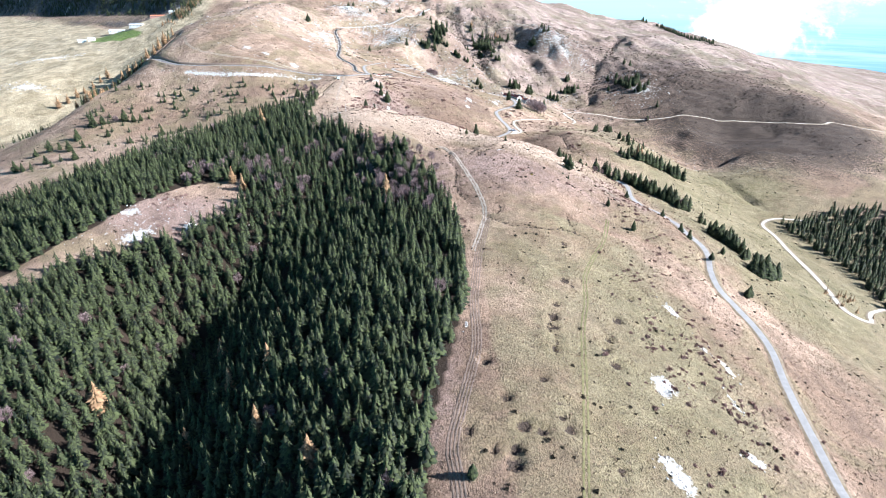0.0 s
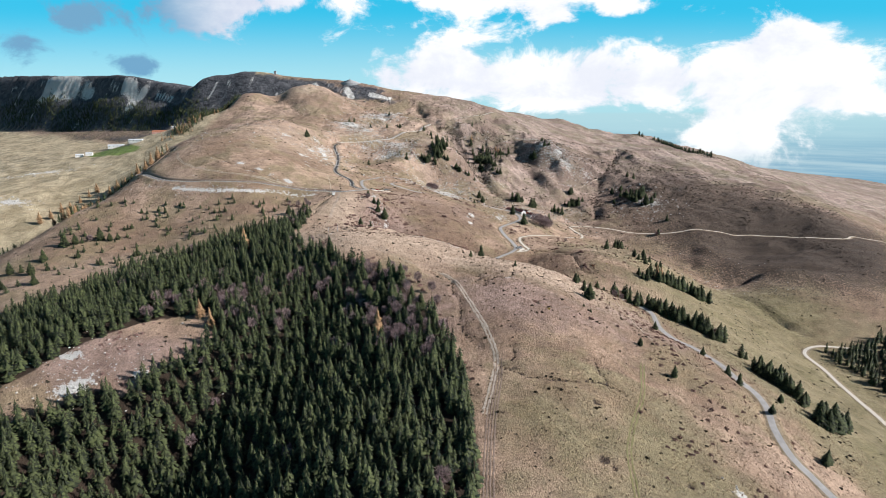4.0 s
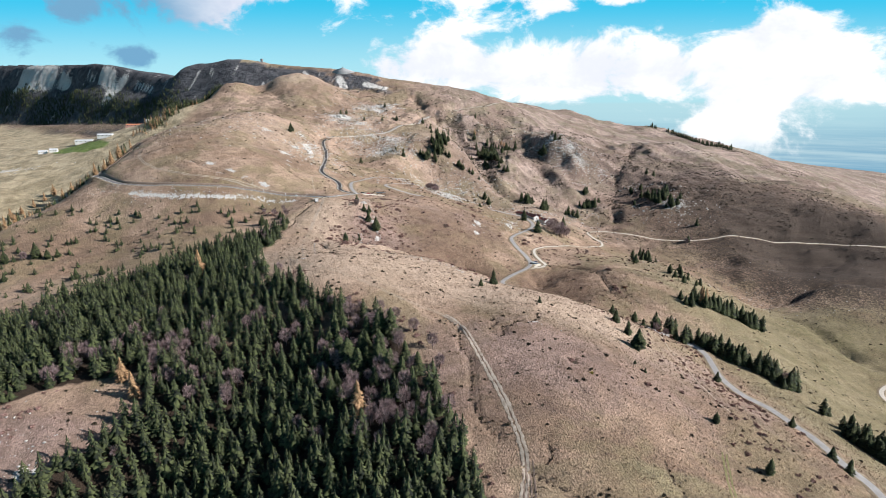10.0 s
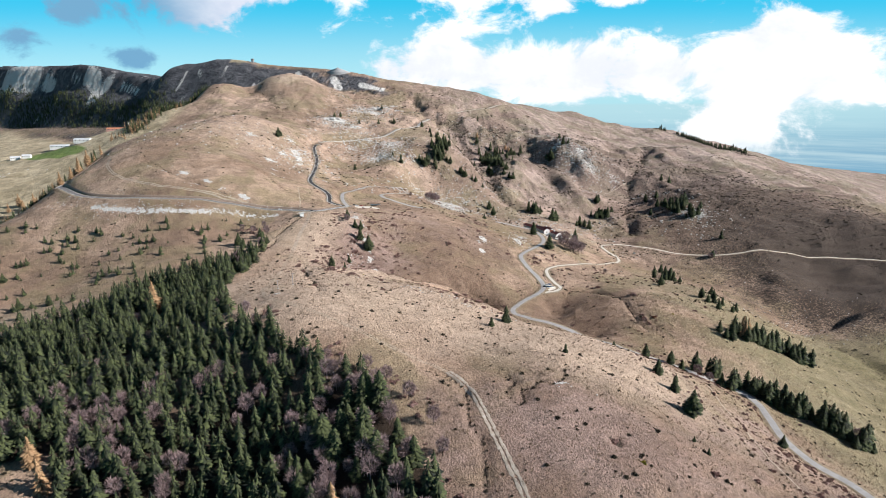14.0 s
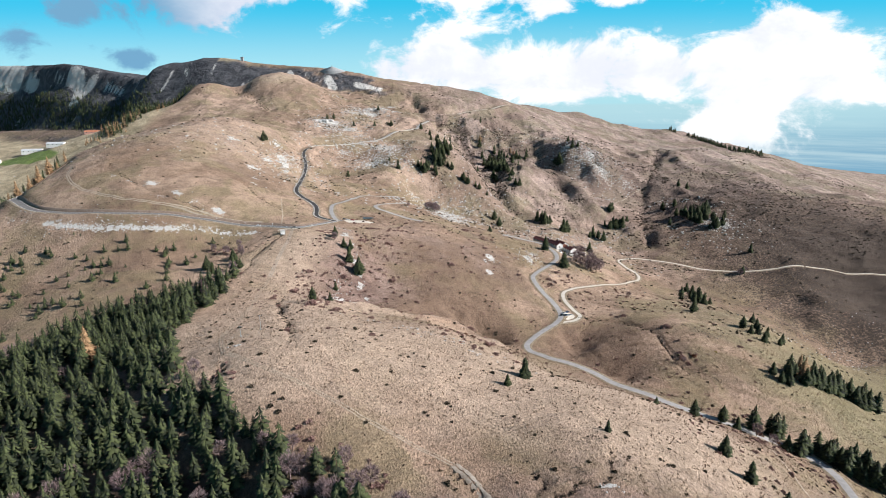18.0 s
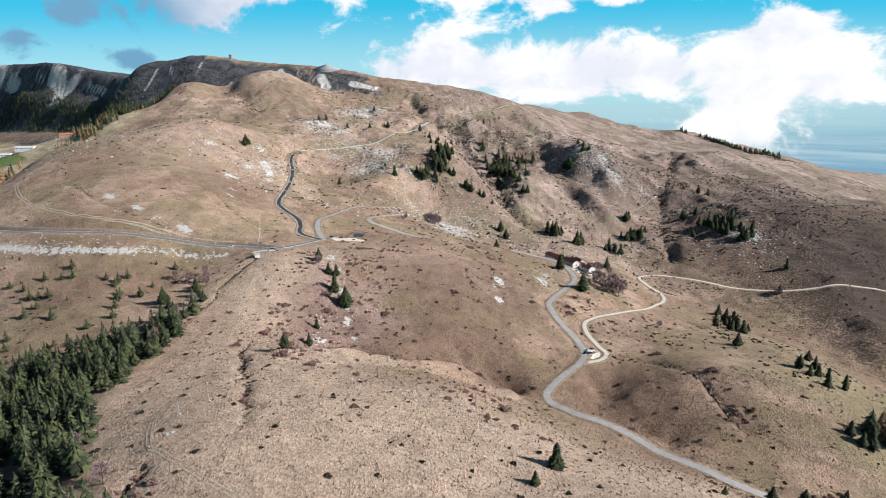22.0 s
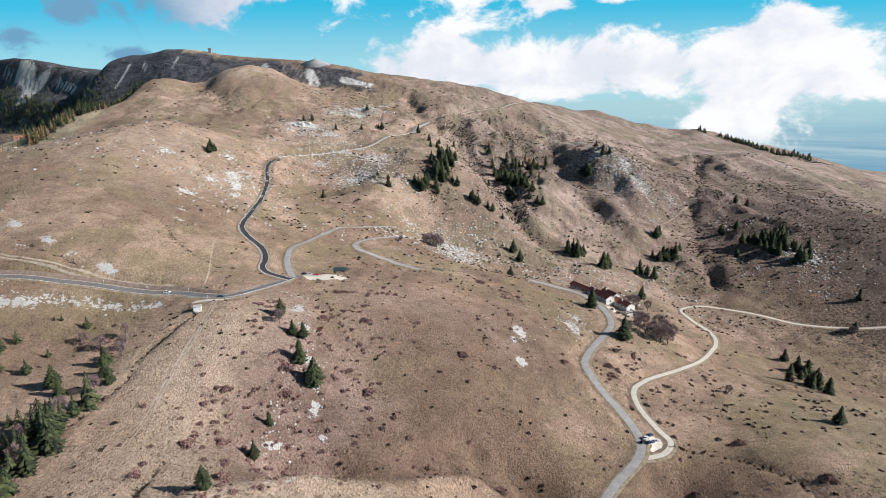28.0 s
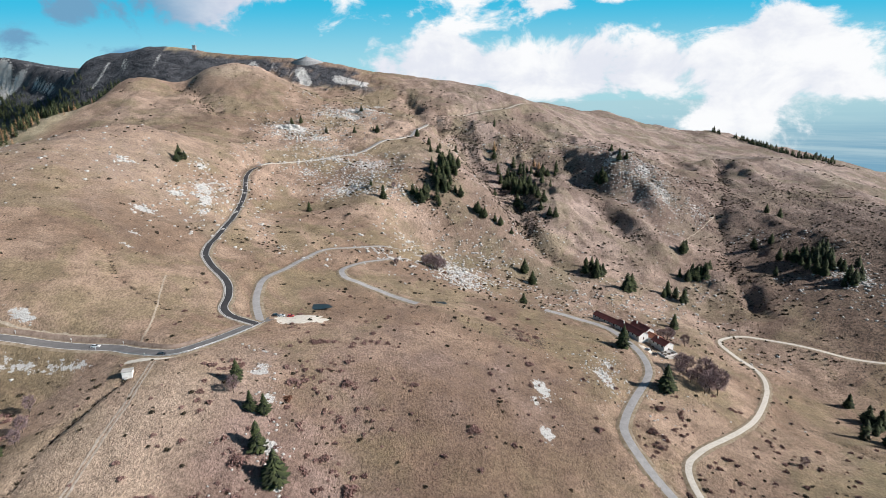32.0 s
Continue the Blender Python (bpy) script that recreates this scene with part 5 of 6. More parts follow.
BARE_TREES += [(183, 966, 1.5), (190, 968, 1.4), (178, 962, 1.3), (196, 976, 1.4), (171, 984, 1.3), (188, 984, 1.5), (194, 986, 1.2), (6, 1133, 1.3), (-1, 1130, 1.3), (10, 1124, 1.1), (-6, 1128, 1.0), (-150, 560, 1.0), (-24, 540, 0.9), (-12, 528, 1.0), (0, 510, 1.0), (4, 492, 0.9), (-35, 550, 0.9), (208, 1056, 1.0), (186, 1054, 0.9)]
plant(bare, BARE_TREES, 21, 0.7, 1.0, set(), 1.08)

# ---- the plantation ----
fx, fy = scatter(FOREST, 6.4, 5, 0.6)
keep = ~inside(CLEARING, fx, fy) & (fy > 118)
fx, fy = fx[keep], fy[keep]
edge_kinds = 5
lumpy = fractal(fx, fy, 40, 77, 3)
rr = np.random.default_rng(9)
BARE_PATCHES = [(-195, 546, 14), (-165, 533, 20), (-155, 515, 14), (-118, 558, 10), (-60, 518, 9), (-35, 525, 24), (-12, 505, 22), (-60, 500, 14), (-14, 480, 10), (-95, 535, 12), (-225, 520, 16), (-8, 452, 8), (-45, 545, 12), (5, 470, 18), (8, 440, 14), (-40, 482, 18), (-25, 455, 14), (-130, 500, 12)]
leafless = np.zeros(len(fx), bool)
for x, y, rad in BARE_PATCHES:
    leafless |= (np.hypot(fx - x, fy - y) < rad * (0.75 + 0.5 * rr.random(len(fx)))) & (rr.random(len(fx)) < 0.42)
leafless |= rr.random(len(fx)) < 0.012
thin = rr.random(len(fx)) < np.where(fy > 640, 0.12, np.where(fy > 560, 0.16, 0.03))
# open ground where the wood frays out
thin |= rr.random(len(fx)) < 0.32 * np.maximum(bump(fx, fy, -72, 556, 34, 26, -35), bump(fx, fy, -118, 606, 26, 22, -35))
sx, sy = fx[~leafless & ~thin], fy[~leafless & ~thin]
# the stretch that the camera passes nearest, as trees of their own
near = (np.abs(sx + 30) < 28) & (sy > 478) & (sy < 540)
forest_kit = tree_kit("spruce", [conifer_arrays(80 + k, 10.0, 3.1, 24, 24, 0.08, 0.19) for k in range(4)], SPRUCE, 10.0, "dark green spruce at the edge of the plantation", "tree", "plantation spruces")
plant(forest_kit, list(zip(sx[near], sy[near])), 31, 1.05, 1.75, set())
rows = rows_for(sx[~near], sy[~near], 33, 1.05, 1.95, 6)
rows[:, 4] *= 1 + 0.12 * fractal(rows[:, 0], rows[:, 1], 60, 5, 2)
stuff("spruce_wood", [conifer_arrays(90 + k, 10.0, 2.35 + 0.18 * k, 13, 10, 0.06, 0.28) for k in range(6)], rows, SPRUCE, "dense dark green spruce plantation on the slope", "forest")
lx, ly = fx[leafless], fy[leafless]
kinds = [joined([a, b]) for a, b in (bare_tree_arrays(k, 8.0, 1000) for k in (11, 12, 13))]
stuff("leafless_wood", kinds, rows_for(lx, ly, 35, 1.1, 1.75, 3), TWIGS, "purple-grey leafless broadleaf trees in the plantation", "forest")

# larches and conifers along the edge above the valley
edge = smooth_line([(-505, 850), (-520, 900), (-530, 950), (-527, 990), (-514, 1032), (-492, 1066), (-470, 1092)], 3.0)
q = np.random.default_rng(151)
ex, ey = edge[:, 0] + q.normal(-6, 5, len(edge)), edge[:, 1] + q.normal(0, 5, len(edge))
amber = q.random(len(edge)) < 0.6
stuff("edge_larches", [conifer_arrays(152 + k, 11.0, 2.5, 12, 9, 0.2) for k in range(3)], rows_for(ex[amber], ey[amber], 153, 0.9, 1.6, 3), LARCH, "row of orange larches along the road edge", "forest")
stuff("edge_spruces", [conifer_arrays(156 + k, 11.0, 2.9, 12, 9) for k in range(3)], rows_for(ex[~amber], ey[~amber], 157, 0.8, 1.5, 3), SPRUCE, "dark conifers among larches along the road edge", "forest")

# woods under the cliff, on the spur, on the skyline and in the valley
r = np.random.default_rng(50)
t, u = r.random(2200), r.normal(0, 38, 2200)
wx2 = -625 - 1150 * t - 0.57 * u + r.normal(0, 12, 2200)
wy2 = 1715 + 775 * t + 0.82 * u + r.normal(0, 12, 2200)
far_kinds = [conifer_arrays(120 + k, 11.0, 3.3, 7, 6) for k in range(4)]
stuff("cliff_wood", far_kinds, rows_for(wx2, wy2, 51, 0.6, 1.15, 4), SPRUCE, "dark conifer wood at the foot of the cliffs", "forest")
t = r.random(280)
px2, py2 = -590 + 85 * t + r.normal(0, 12, 280), 1375 + 270 * t + r.normal(0, 14, 280)
orange = r.random(280) < np.where(t < 0.45, 0.5, 0.1)
stuff("spur_wood", far_kinds, rows_for(px2[~orange], py2[~orange], 53, 0.9, 1.7, 4), SPRUCE, "dark conifer wood behind the grassy spur", "forest")
stuff("spur_larches", [conifer_arrays(130, 10.0, 2.4, 8, 6, 0.15)], rows_for(px2[orange], py2[orange], 54, 0.9, 1.5, 1), LARCH, "orange larches along the grassy spur", "forest")
SKYLINE = [(756, 2130), (766, 2124), (800, 2100), (808, 2080), (811, 2062), (811, 2045), (812, 2028), (812, 2010), (811, 1992), (811, 1974), (811, 1956), (811, 1938), (815, 1925), (820, 1912), (827, 1897), (834, 1886), (842, 1875), (852, 1870), (864, 1872), (874, 1870), (884, 1866), (894, 1860)]
sky_x, sky_y = np.array(SKYLINE, float).T
sky_x, sky_y = np.concatenate([sky_x, sky_x + 7, sky_x + 3]), np.concatenate([sky_y, sky_y + 6, sky_y - 7])
stuff("skyline_wood", [conifer_arrays(125 + k, 11.0, 4.2, 10, 11, 0.1, 0.4) for k in range(4)], rows_for(sky_x, sky_y, 55, 0.8, 1.5, 4), SPRUCE, "row of dark conifers on the far skyline", "forest")
vx, vy = scatter([(470, 690), (505, 690), (560, 720), (660, 720), (700, 600), (640, 480), (520, 420), (470, 480), (490, 560), (480, 640)], 7.5, 57, 0.8)
stuff("valley_wood", [conifer_arrays(140 + k, 12.0, 3.0, 11, 8, 0.06) for k in range(4)], rows_for(vx, vy, 58, 0.9, 1.5, 4), SPRUCE, "dark conifer wood in the valley bottom", "forest")
vx, vy = r.uniform(395, 440, 14), r.uniform(455, 495, 14)
stuff("valley_larches", [conifer_arrays(150, 9.0, 2.2, 9, 6, 0.2)], rows_for(vx, vy, 59, 0.7, 1.1, 1), LARCH, "yellowing larches by the valley track", "forest")
t = r.random(60)
lx2, ly2 = -640 + 150 * t + r.normal(0, 9, 60), 850 + 150 * t + r.normal(0, 9, 60)
stuff("ravine_wood", far_kinds, rows_for(lx2, ly2, 60, 0.6, 1.0, 4), SPRUCE, "dark conifers in the shaded ravine", "forest")

# ---- scrub, tussocks, stones ----
def field(count, x0, x1, y0, y1, seed):
    q = np.random.default_rng(seed)
    return q.uniform(x0, x1, count), q.uniform(y0, y1, count), q


def off_road(x, y):
    ok = ~(inside(FOREST, x, y) & ~inside(CLEARING, x, y))
    for _, line, width, _, _ in ROADS:
        for a, b, _ in line[::2]:
            ok &= np.hypot(x - a, y - b) > width / 2 + 2.5
    return ok


clumps = [clump_arrays(k, 150, 1.0, 0.22, 0.85, 0.6) for k in range(4)]
small = [clump_arrays(20 + k, 27, 1.0, 0.40) for k in range(4)]
x, y, q = field(9000, -560, 560, 140, 1350, 61)
keep = (fractal(x, y, 55, 71, 3) + 0.55 * q.normal(0, 0.5, len(x)) > 0.12) & off_road(x, y)
x, y = x[keep], y[keep]
for line in TRENCHES:
    p = smooth_line(line, 3.6)
    x, y = np.append(x, p[:, 0] + q.normal(0, 0.5, len(p))), np.append(y, p[:, 1] + q.normal(0, 0.5, len(p)))
keep = np.ones(len(x), bool)
stuff("heath_scrub", small, rows_for(x[keep], y[keep], 62, 0.4, 1.35, 4, 0.05), JUNIPER, "low dark juniper and heather scrub on the pasture", "shrub")
x, y, q = field(7500, -300, 330, 150, 1150, 63)
patch = (1.3 * bump(x, y, 165, 260, 50, 110) + 1.7 * bump(x, y, -75, 800, 50, 85) + 1.7 * bump(x, y, 190, 590, 45, 90) + 1.2 * bump(x, y, 205, 470, 35, 70) + 0.9 * bump(x, y, 130, 905, 25, 60) + 0.7 * bump(x, y, 210, 900, 60, 60) + 0.8 * bump(x, y, -230, 455, 60, 40) + 0.8 * bump(x, y, 30, 715, 60, 22)
         + 0.8 * bump(x, y, -20, 500, 25, 40) + 0.6 * bump(x, y, -20, 930, 90, 40) + 0.28 * bump(x, y, 60, 880, 200, 220))
keep = patch > q.random(len(x)) * 1.5 + 0.1
# thickets: place, half-widths, count
x, y = x[keep], y[keep]
for cx, cy, rx, ry, n in ((-190, 855, 18, 8, 60), (-110, 604, 14, 10, 40), (-72, 560, 22, 10, 60), (-35, 545, 16, 8, 40), (-55, 888, 16, 14, 70), (-97, 880, 9, 14, 34), (-78, 834, 10, 14, 44), (-48, 846, 12, 10, 40), (-40, 868, 12, 8, 22), (-58, 922, 16, 3, 34), (-32, 930, 10, 3, 16), (-20, 896, 10, 6, 10), (124, 898, 6, 14, 26), (144, 925, 5, 12, 18), (-100, 800, 12, 30, 40), (-70, 780, 16, 20, 50),
                          (-70, 730, 16, 12, 26), (34, 675, 18, 6, 22), (152, 684, 12, 8, 14), (200, 752, 12, 8, 26), (214, 682, 10, 10, 18), (206, 647, 8, 12, 24), (225, 612, 6, 16, 26), (210, 530, 12, 22, 36), (188, 490, 10, 20, 34), (195, 414, 12, 16, 26), (136, 254, 8, 12, 26), (131, 275, 6, 10, 16),
                          (176, 262, 8, 16, 26), (178, 322, 6, 14, 20), (165, 234, 10, 12, 20), (152, 358, 12, 14, 22), (170, 290, 6, 14, 22), (241, 403, 6, 14, 12), (-15, 515, 14, 18, 40), (4, 470, 8, 20, 30), (20, 420, 5, 20, 16), (-230, 480, 24, 12, 30), (4, 1122, 10, 6, 20), (60, 985, 18, 6, 20), (196, 925, 10, 14, 14)):
    n = int(n * 0.65)
    x, y = np.append(x, q.normal(cx, rx * 0.7, n)), np.append(y, q.normal(cy, ry * 0.7, n))
keep = off_road(x, y)
stuff("briar_scrub", clumps, rows_for(x[keep], y[keep], 64, 0.6, 2.2, 4, 0.1), BRIAR, "reddish purple leafless briar bushes on the slope", "shrub")
x, y, q = field(7000, 250, 900, 800, 1700, 65)
keep = fractal(x, y, 90, 73, 3) + 0.4 * q.normal(0, 0.5, len(x)) > 0.1
x2, y2, _ = field(5200, -240, 460, 1060, 1720, 66)
keep2 = (fractal(x2, y2, 70, 75, 3) > 0.08) & off_road(x2, y2)
x2, y2 = x2[keep2], y2[keep2]
for line in (GULLIES["right"][0], GULLIES["ravine"][0], GULLIES["second"][0], GULLIES["notch"][0], GULLIES["gate"][0]):
    p = smooth_line(line, 1.2)
    x2, y2 = np.append(x2, p[:, 0] + q.normal(0, 9, len(p))), np.append(y2, p[:, 1] + q.normal(0, 9, len(p)))
for cx, cy, rx, ry, n in ((30, 1570, 24, 14, 120), (70, 1548, 30, 20, 220), (78, 1508, 24, 14, 130), (145, 1560, 24, 20, 140), (100, 1345, 24, 44, 220), (125, 1300, 20, 30, 150), (130, 1498, 20, 12, 90), (10, 1275, 16, 20, 110), (-8, 1252, 12, 8, 50), (555, 1460, 60, 34, 120), (535, 1200, 70, 36, 120), (900, 1840, 50, 12, 120), (1000, 1700, 60, 30, 140), (930, 1570, 50, 14, 90), (52, 1564, 26, 22, 130), (148, 1564, 20, 16, 80), (58, 1410, 12, 55, 110), (128, 1400, 18, 50, 150), (110, 1275, 24, 18, 110), (236, 1430, 10, 40, 60), (255, 1292, 18, 9, 50), (395, 1308, 22, 22, 70), (480, 1255, 50, 40, 110), (366, 1208, 26, 18, 70), (448, 1431, 14, 34, 50), (528, 1483, 30, 50, 60), (16, 1285, 10, 20, 50)):
    x2, y2 = np.append(x2, q.normal(cx, rx * 0.7, n)), np.append(y2, q.normal(cy, ry * 0.7, n))
stuff("dark_scrub", small, rows_for(np.append(x[keep], x2), np.append(y[keep], y2), 67, 0.7, 2.0, 4, 0.05), JUNIPER, "dark scrub on the shaded far slopes", "shrub")
x, y, q = field(9000, -520, 720, 150, 1720, 95)
keep = off_road(x, y) & (fractal(x, y, 48, 97, 3) + q.normal(0, 0.35, len(x)) > 0.05) & ((x > -150) | (y < 880) | (q.random(len(x)) < 0.4))
stuff("lone_bushes", [clump_arrays(40 + k, 64, 1.15, 0.36, 0.75, 0.6) for k in range(4)], rows_for(x[keep], y[keep], 96, 0.35, 1.6, 4, 0.05) * np.column_stack([np.ones((keep.sum(), 4)), 1 + 0.5 * np.clip((y[keep] - 900) / 500, 0, 1), np.ones(keep.sum())]), JUNIPER, "single dark low bushes dotted over the pasture", "shrub")
x, y, q = field(32000, -150, 330, 150, 800, 68)
keep = off_road(x, y)
x, y = x[keep], y[keep]
blades = []
for k in range(4):
    q = np.random.default_rng(k)
    a = q.uniform(0, 6.28, 4)
    blades.append(joined([([(0.35 * math.cos(s + 0.9), 0.35 * math.sin(s + 0.9), 0), (0.35 * math.cos(s - 0.9), 0.35 * math.sin(s - 0.9), 0), (0.55 * math.cos(s), 0.55 * math.sin(s), q.uniform(0.35, 0.7))], [(0, 1, 2)]) for s in a]))
stuff("grass_tussocks", blades, rows_for(x, y, 69, 0.6, 1.35, 4, 0.05), TUSSOCK, "dry straw-coloured grass tussocks", "grass")
stones = [stone_arrays(k) for k in range(5)]
sx3, sy3 = [], []
q = np.random.default_rng(81)
for x, y, rx, ry, turn, much in BARE:
    n = int(min(150, 5 + rx * ry * 0.22))
    c, s = math.cos(radians(turn)), math.sin(radians(turn))
    u, v = q.normal(0, 0.75 * rx, n), q.normal(0, 0.75 * ry, n)
    sx3.append(x + u * c - v * s), sy3.append(y + u * s + v * c)
x, y, _ = field(5200, -230, 480, 1060, 1640, 82)
sx3.append(x[fractal(x, y, 60, 5, 3) > 0.2]), sy3.append(y[fractal(x, y, 60, 5, 3) > 0.2])
for cx, cy, rx, ry, n in ((282, 1428, 20, 34, 170), (325, 1388, 14, 18, 120), (284, 1553, 20, 12, 60), (-38, 1118, 16, 10, 90), (30, 1109, 18, 14, 190), (16, 1180, 16, 20, 110), (-121, 1377, 28, 22, 130), (-82, 1290, 26, 22, 150), (-141, 1322, 16, 24, 110), (-39, 1252, 18, 14, 90), (-189, 1422, 16, 14, 130), (-145, 1555, 18, 9, 90),
                          (-105, 1556, 18, 9, 90), (115, 974, 9, 8, 60), (-205, 1150, 9, 40, 90), (60, 1205, 30, 14, 70), (430, 1180, 14, 20, 70), (420, 870, 50, 30, 90), (-300, 888, 60, 5, 160), (-400, 918, 40, 6, 90), (-76, 800, 8, 26, 60), (-70, 850, 7, 20, 40)):
    sx3.append(q.normal(cx, rx * 0.75, n)), sy3.append(q.normal(cy, ry * 0.75, n))
sx3, sy3 = np.concatenate(sx3), np.concatenate(sy3)
rows = rows_for(sx3, sy3, 83, 0.2, 0.95, 5, 0.0)
rows[:, 4] *= np.where(rows[:, 1] > 1050, 2.0, 1.0)
stuff("limestone_rubble", stones, rows, LIMESTONE, "scattered pale limestone blocks and rubble", "rock")
x, y, q = field(210, -500, -190, 640, 880, 85)
keep = off_road(x, y)
stuff("young_spruces", [conifer_arrays(160 + k, 4.0, 1.5, 11, 10, 0.05, 0.3) for k in range(3)], rows_for(x[keep], y[keep], 86, 0.7, 2.3, 3), SPRUCE, "young spruces seeded over the western pasture", "shrub")

# bushes that stand out
bush_kit = []
for k in range(3):
    bush_kit.append(tagged(new("briar_bush", quick_mesh("briar_bush", *clump_arrays(200 + k, 620, 2.0, 0.24, 0.75, 0.6), BRIAR)), "purple-brown leafless bush on the grass", "bush", "briar bushes"))
BUSHES = [(-121, 769), (-117, 748), (-109, 732), (-86, 667), (-111, 802), (-95, 779), (-85, 751), (-108, 773), (-77, 821), (-48, 850), (-43, 889), (-63, 885), (-68, 882), (-94, 885), (-66, 717), (-41, 711), (-84, 727), (-36, 666), (-36, 838), (-104, 813), (-80, 836), (-72, 820), (-93, 814), (58, 945), (32, 907), (71, 790), (31, 786),
          (7, 691), (20, 705), (37, 697), (123, 911), (136, 934), (123, 899), (141, 842), (197, 921), (202, 899), (176, 833), (199, 794), (184, 752), (207, 754), (125, 747), (273, 795), (249, 768), (137, 871), (25, 744), (82, 500), (126, 491), (190, 640), (160, 640), (-127, 1233), (70, 988), (40, 1001), (89, 901), (19, 873), (-10, 894)]
used = set()
plant(bush_kit, BUSHES, 91, 0.7, 1.4, used, 1.15)
for name, mat, spots, label in (("yellow_bush", YELLOW, [(91, 486, 0.8), (223, 756, 0.9), (-58, 730, 0.6), (192, 1045, 1.1)], "yellow-leaved autumn bush on the grass"), ("russet_bush", RUSSET, [(30, 738, 1.2), (24, 733, 1.0), (204, 752, 1.2), (12, 1118, 1.3), (206, 664, 1.2), (215, 658, 1.0), (-68, 872, 1.2), (222, 650, 1.1)], "russet autumn bush by the road")):
    kit = [tagged(new(name, quick_mesh(name, *clump_arrays(230, 620, 2.0, 0.24, 0.8, 0.6), mat)), label, "bush", "autumn bushes")]
    plant(kit, spots, 93, 0.8, 1.2, set())

# rock outcrops
for i, (x, y, size) in enumerate(((-195, 1446, 9), (-180, 1440, 7), (-208, 1441, 6), (-110, 1573, 8), (-128, 1566, 7), (-92, 1570, 6), (275, 1484, 6), (290, 1420, 5), (-266, 462, 3), (-249, 437, 3), (-238, 440, 2.5), (-255, 447, 2.2), (12, 1185, 3.5), (30, 1172, 3), (-150, 1418, 5), (108, 962, 2.2), (112, 950, 1.8))):
    q = np.random.default_rng(300 + i)
    blocks = joined([((stone_arrays(400 + i * 7 + k, q.uniform(0.6, 1.0))[0] * q.uniform(0.35, 1.0) * size * 0.5 + (q.normal(0, size * 0.55), q.normal(0, size * 0.35), 0)), stone_arrays(400 + i * 7 + k)[1]) for k in range(7)])
    ob = tagged(new("rock_outcrop", quick_mesh("rock_outcrop", *blocks, LIMESTONE)), "weathered pale limestone outcrop in the grass", "rock", "limestone outcrops")
    ob.location = (x, y, level_at(x, y) - 0.15 * size)

# ---- road furniture ----
for name, line, width, mat, label in ROADS[1:3]:
    for side in (-1, 1):
        v, f = ribbon(line, (side * (width / 2 - 0.45), side * (width / 2 - 0.2)), (0.045, 0.04))
        me = quick_mesh("edge_line", v, f, LINE_PAINT)
        ob = new("edge_line", me)
        ob.parent = bpy.data.objects[name]
line = ROADS[2][1]
v, f = ribbon(line[: int(len(line) * 0.62)], (-3.3, -2.65), (0.06, 0.06))
ob = new("kerb", quick_mesh("kerb", v, f, CONCRETE))
ob.parent = bpy.data.objects["road_upper"]


def guard_rail(line, offset, label):
    """A steel crash barrier with posts, along a road's edge."""
    base = tagged(new("guard_rail"), label, "guard rail")
    p = line[:, :2]
    t = np.gradient(p, axis=0)
    t /= np.linalg.norm(t, axis=1)[:, None]
    side = np.column_stack([t[:, 1], -t[:, 0]])
    q = p + side * offset
    z = line[:, 2]
    v = np.concatenate([np.column_stack([q + side * o, z + h]) for o, h in ((0, 0.45), (0.07, 0.55), (0.0, 0.62), (0.07, 0.7), (0, 0.8))])
    n, i = len(q), np.arange(len(q) - 1)
    f = np.concatenate([np.column_stack([j * n + i, (j + 1) * n + i, (j + 1) * n + i + 1, j * n + i + 1]) for j in range(4)])
    part("rail", quick_mesh("rail", v, f, STEEL), STEEL, base)
    post = None
    for k in range(0, n, 1):
        if post is None:
            post = part("post", box((0.12, 0.1, 1.3)), STEEL, base)
        else:
            post = new("post", post.data)
            post.parent = base
        post.location = (*q[k], z[k] - 0.5)
    return base


guard_rail(north[-28:-2], 3.75, "galvanised steel crash barrier beside the bend")
guard_rail(north[8:28], 3.75, "galvanised steel crash barrier round the hairpin")


def marker(x, y):
    base = tagged(new("road_marker"), "white roadside marker post by the asphalt road", "marker post", "road markers")
    part("pole", tube(0.09, 0.09, 2.6, (0, 0, -0.3), 8), STEEL, base)
    part("plate", box((0.6, 0.06, 0.9), (0, 0, 1.5), 0.02), LINE_PAINT, base)
    base.location = (x, y, level_at(x, y))


for x, y in ((-186, 908), (-158, 905), (-214, 909), (-140, 890), (-168, 898)):
    marker(x, y)
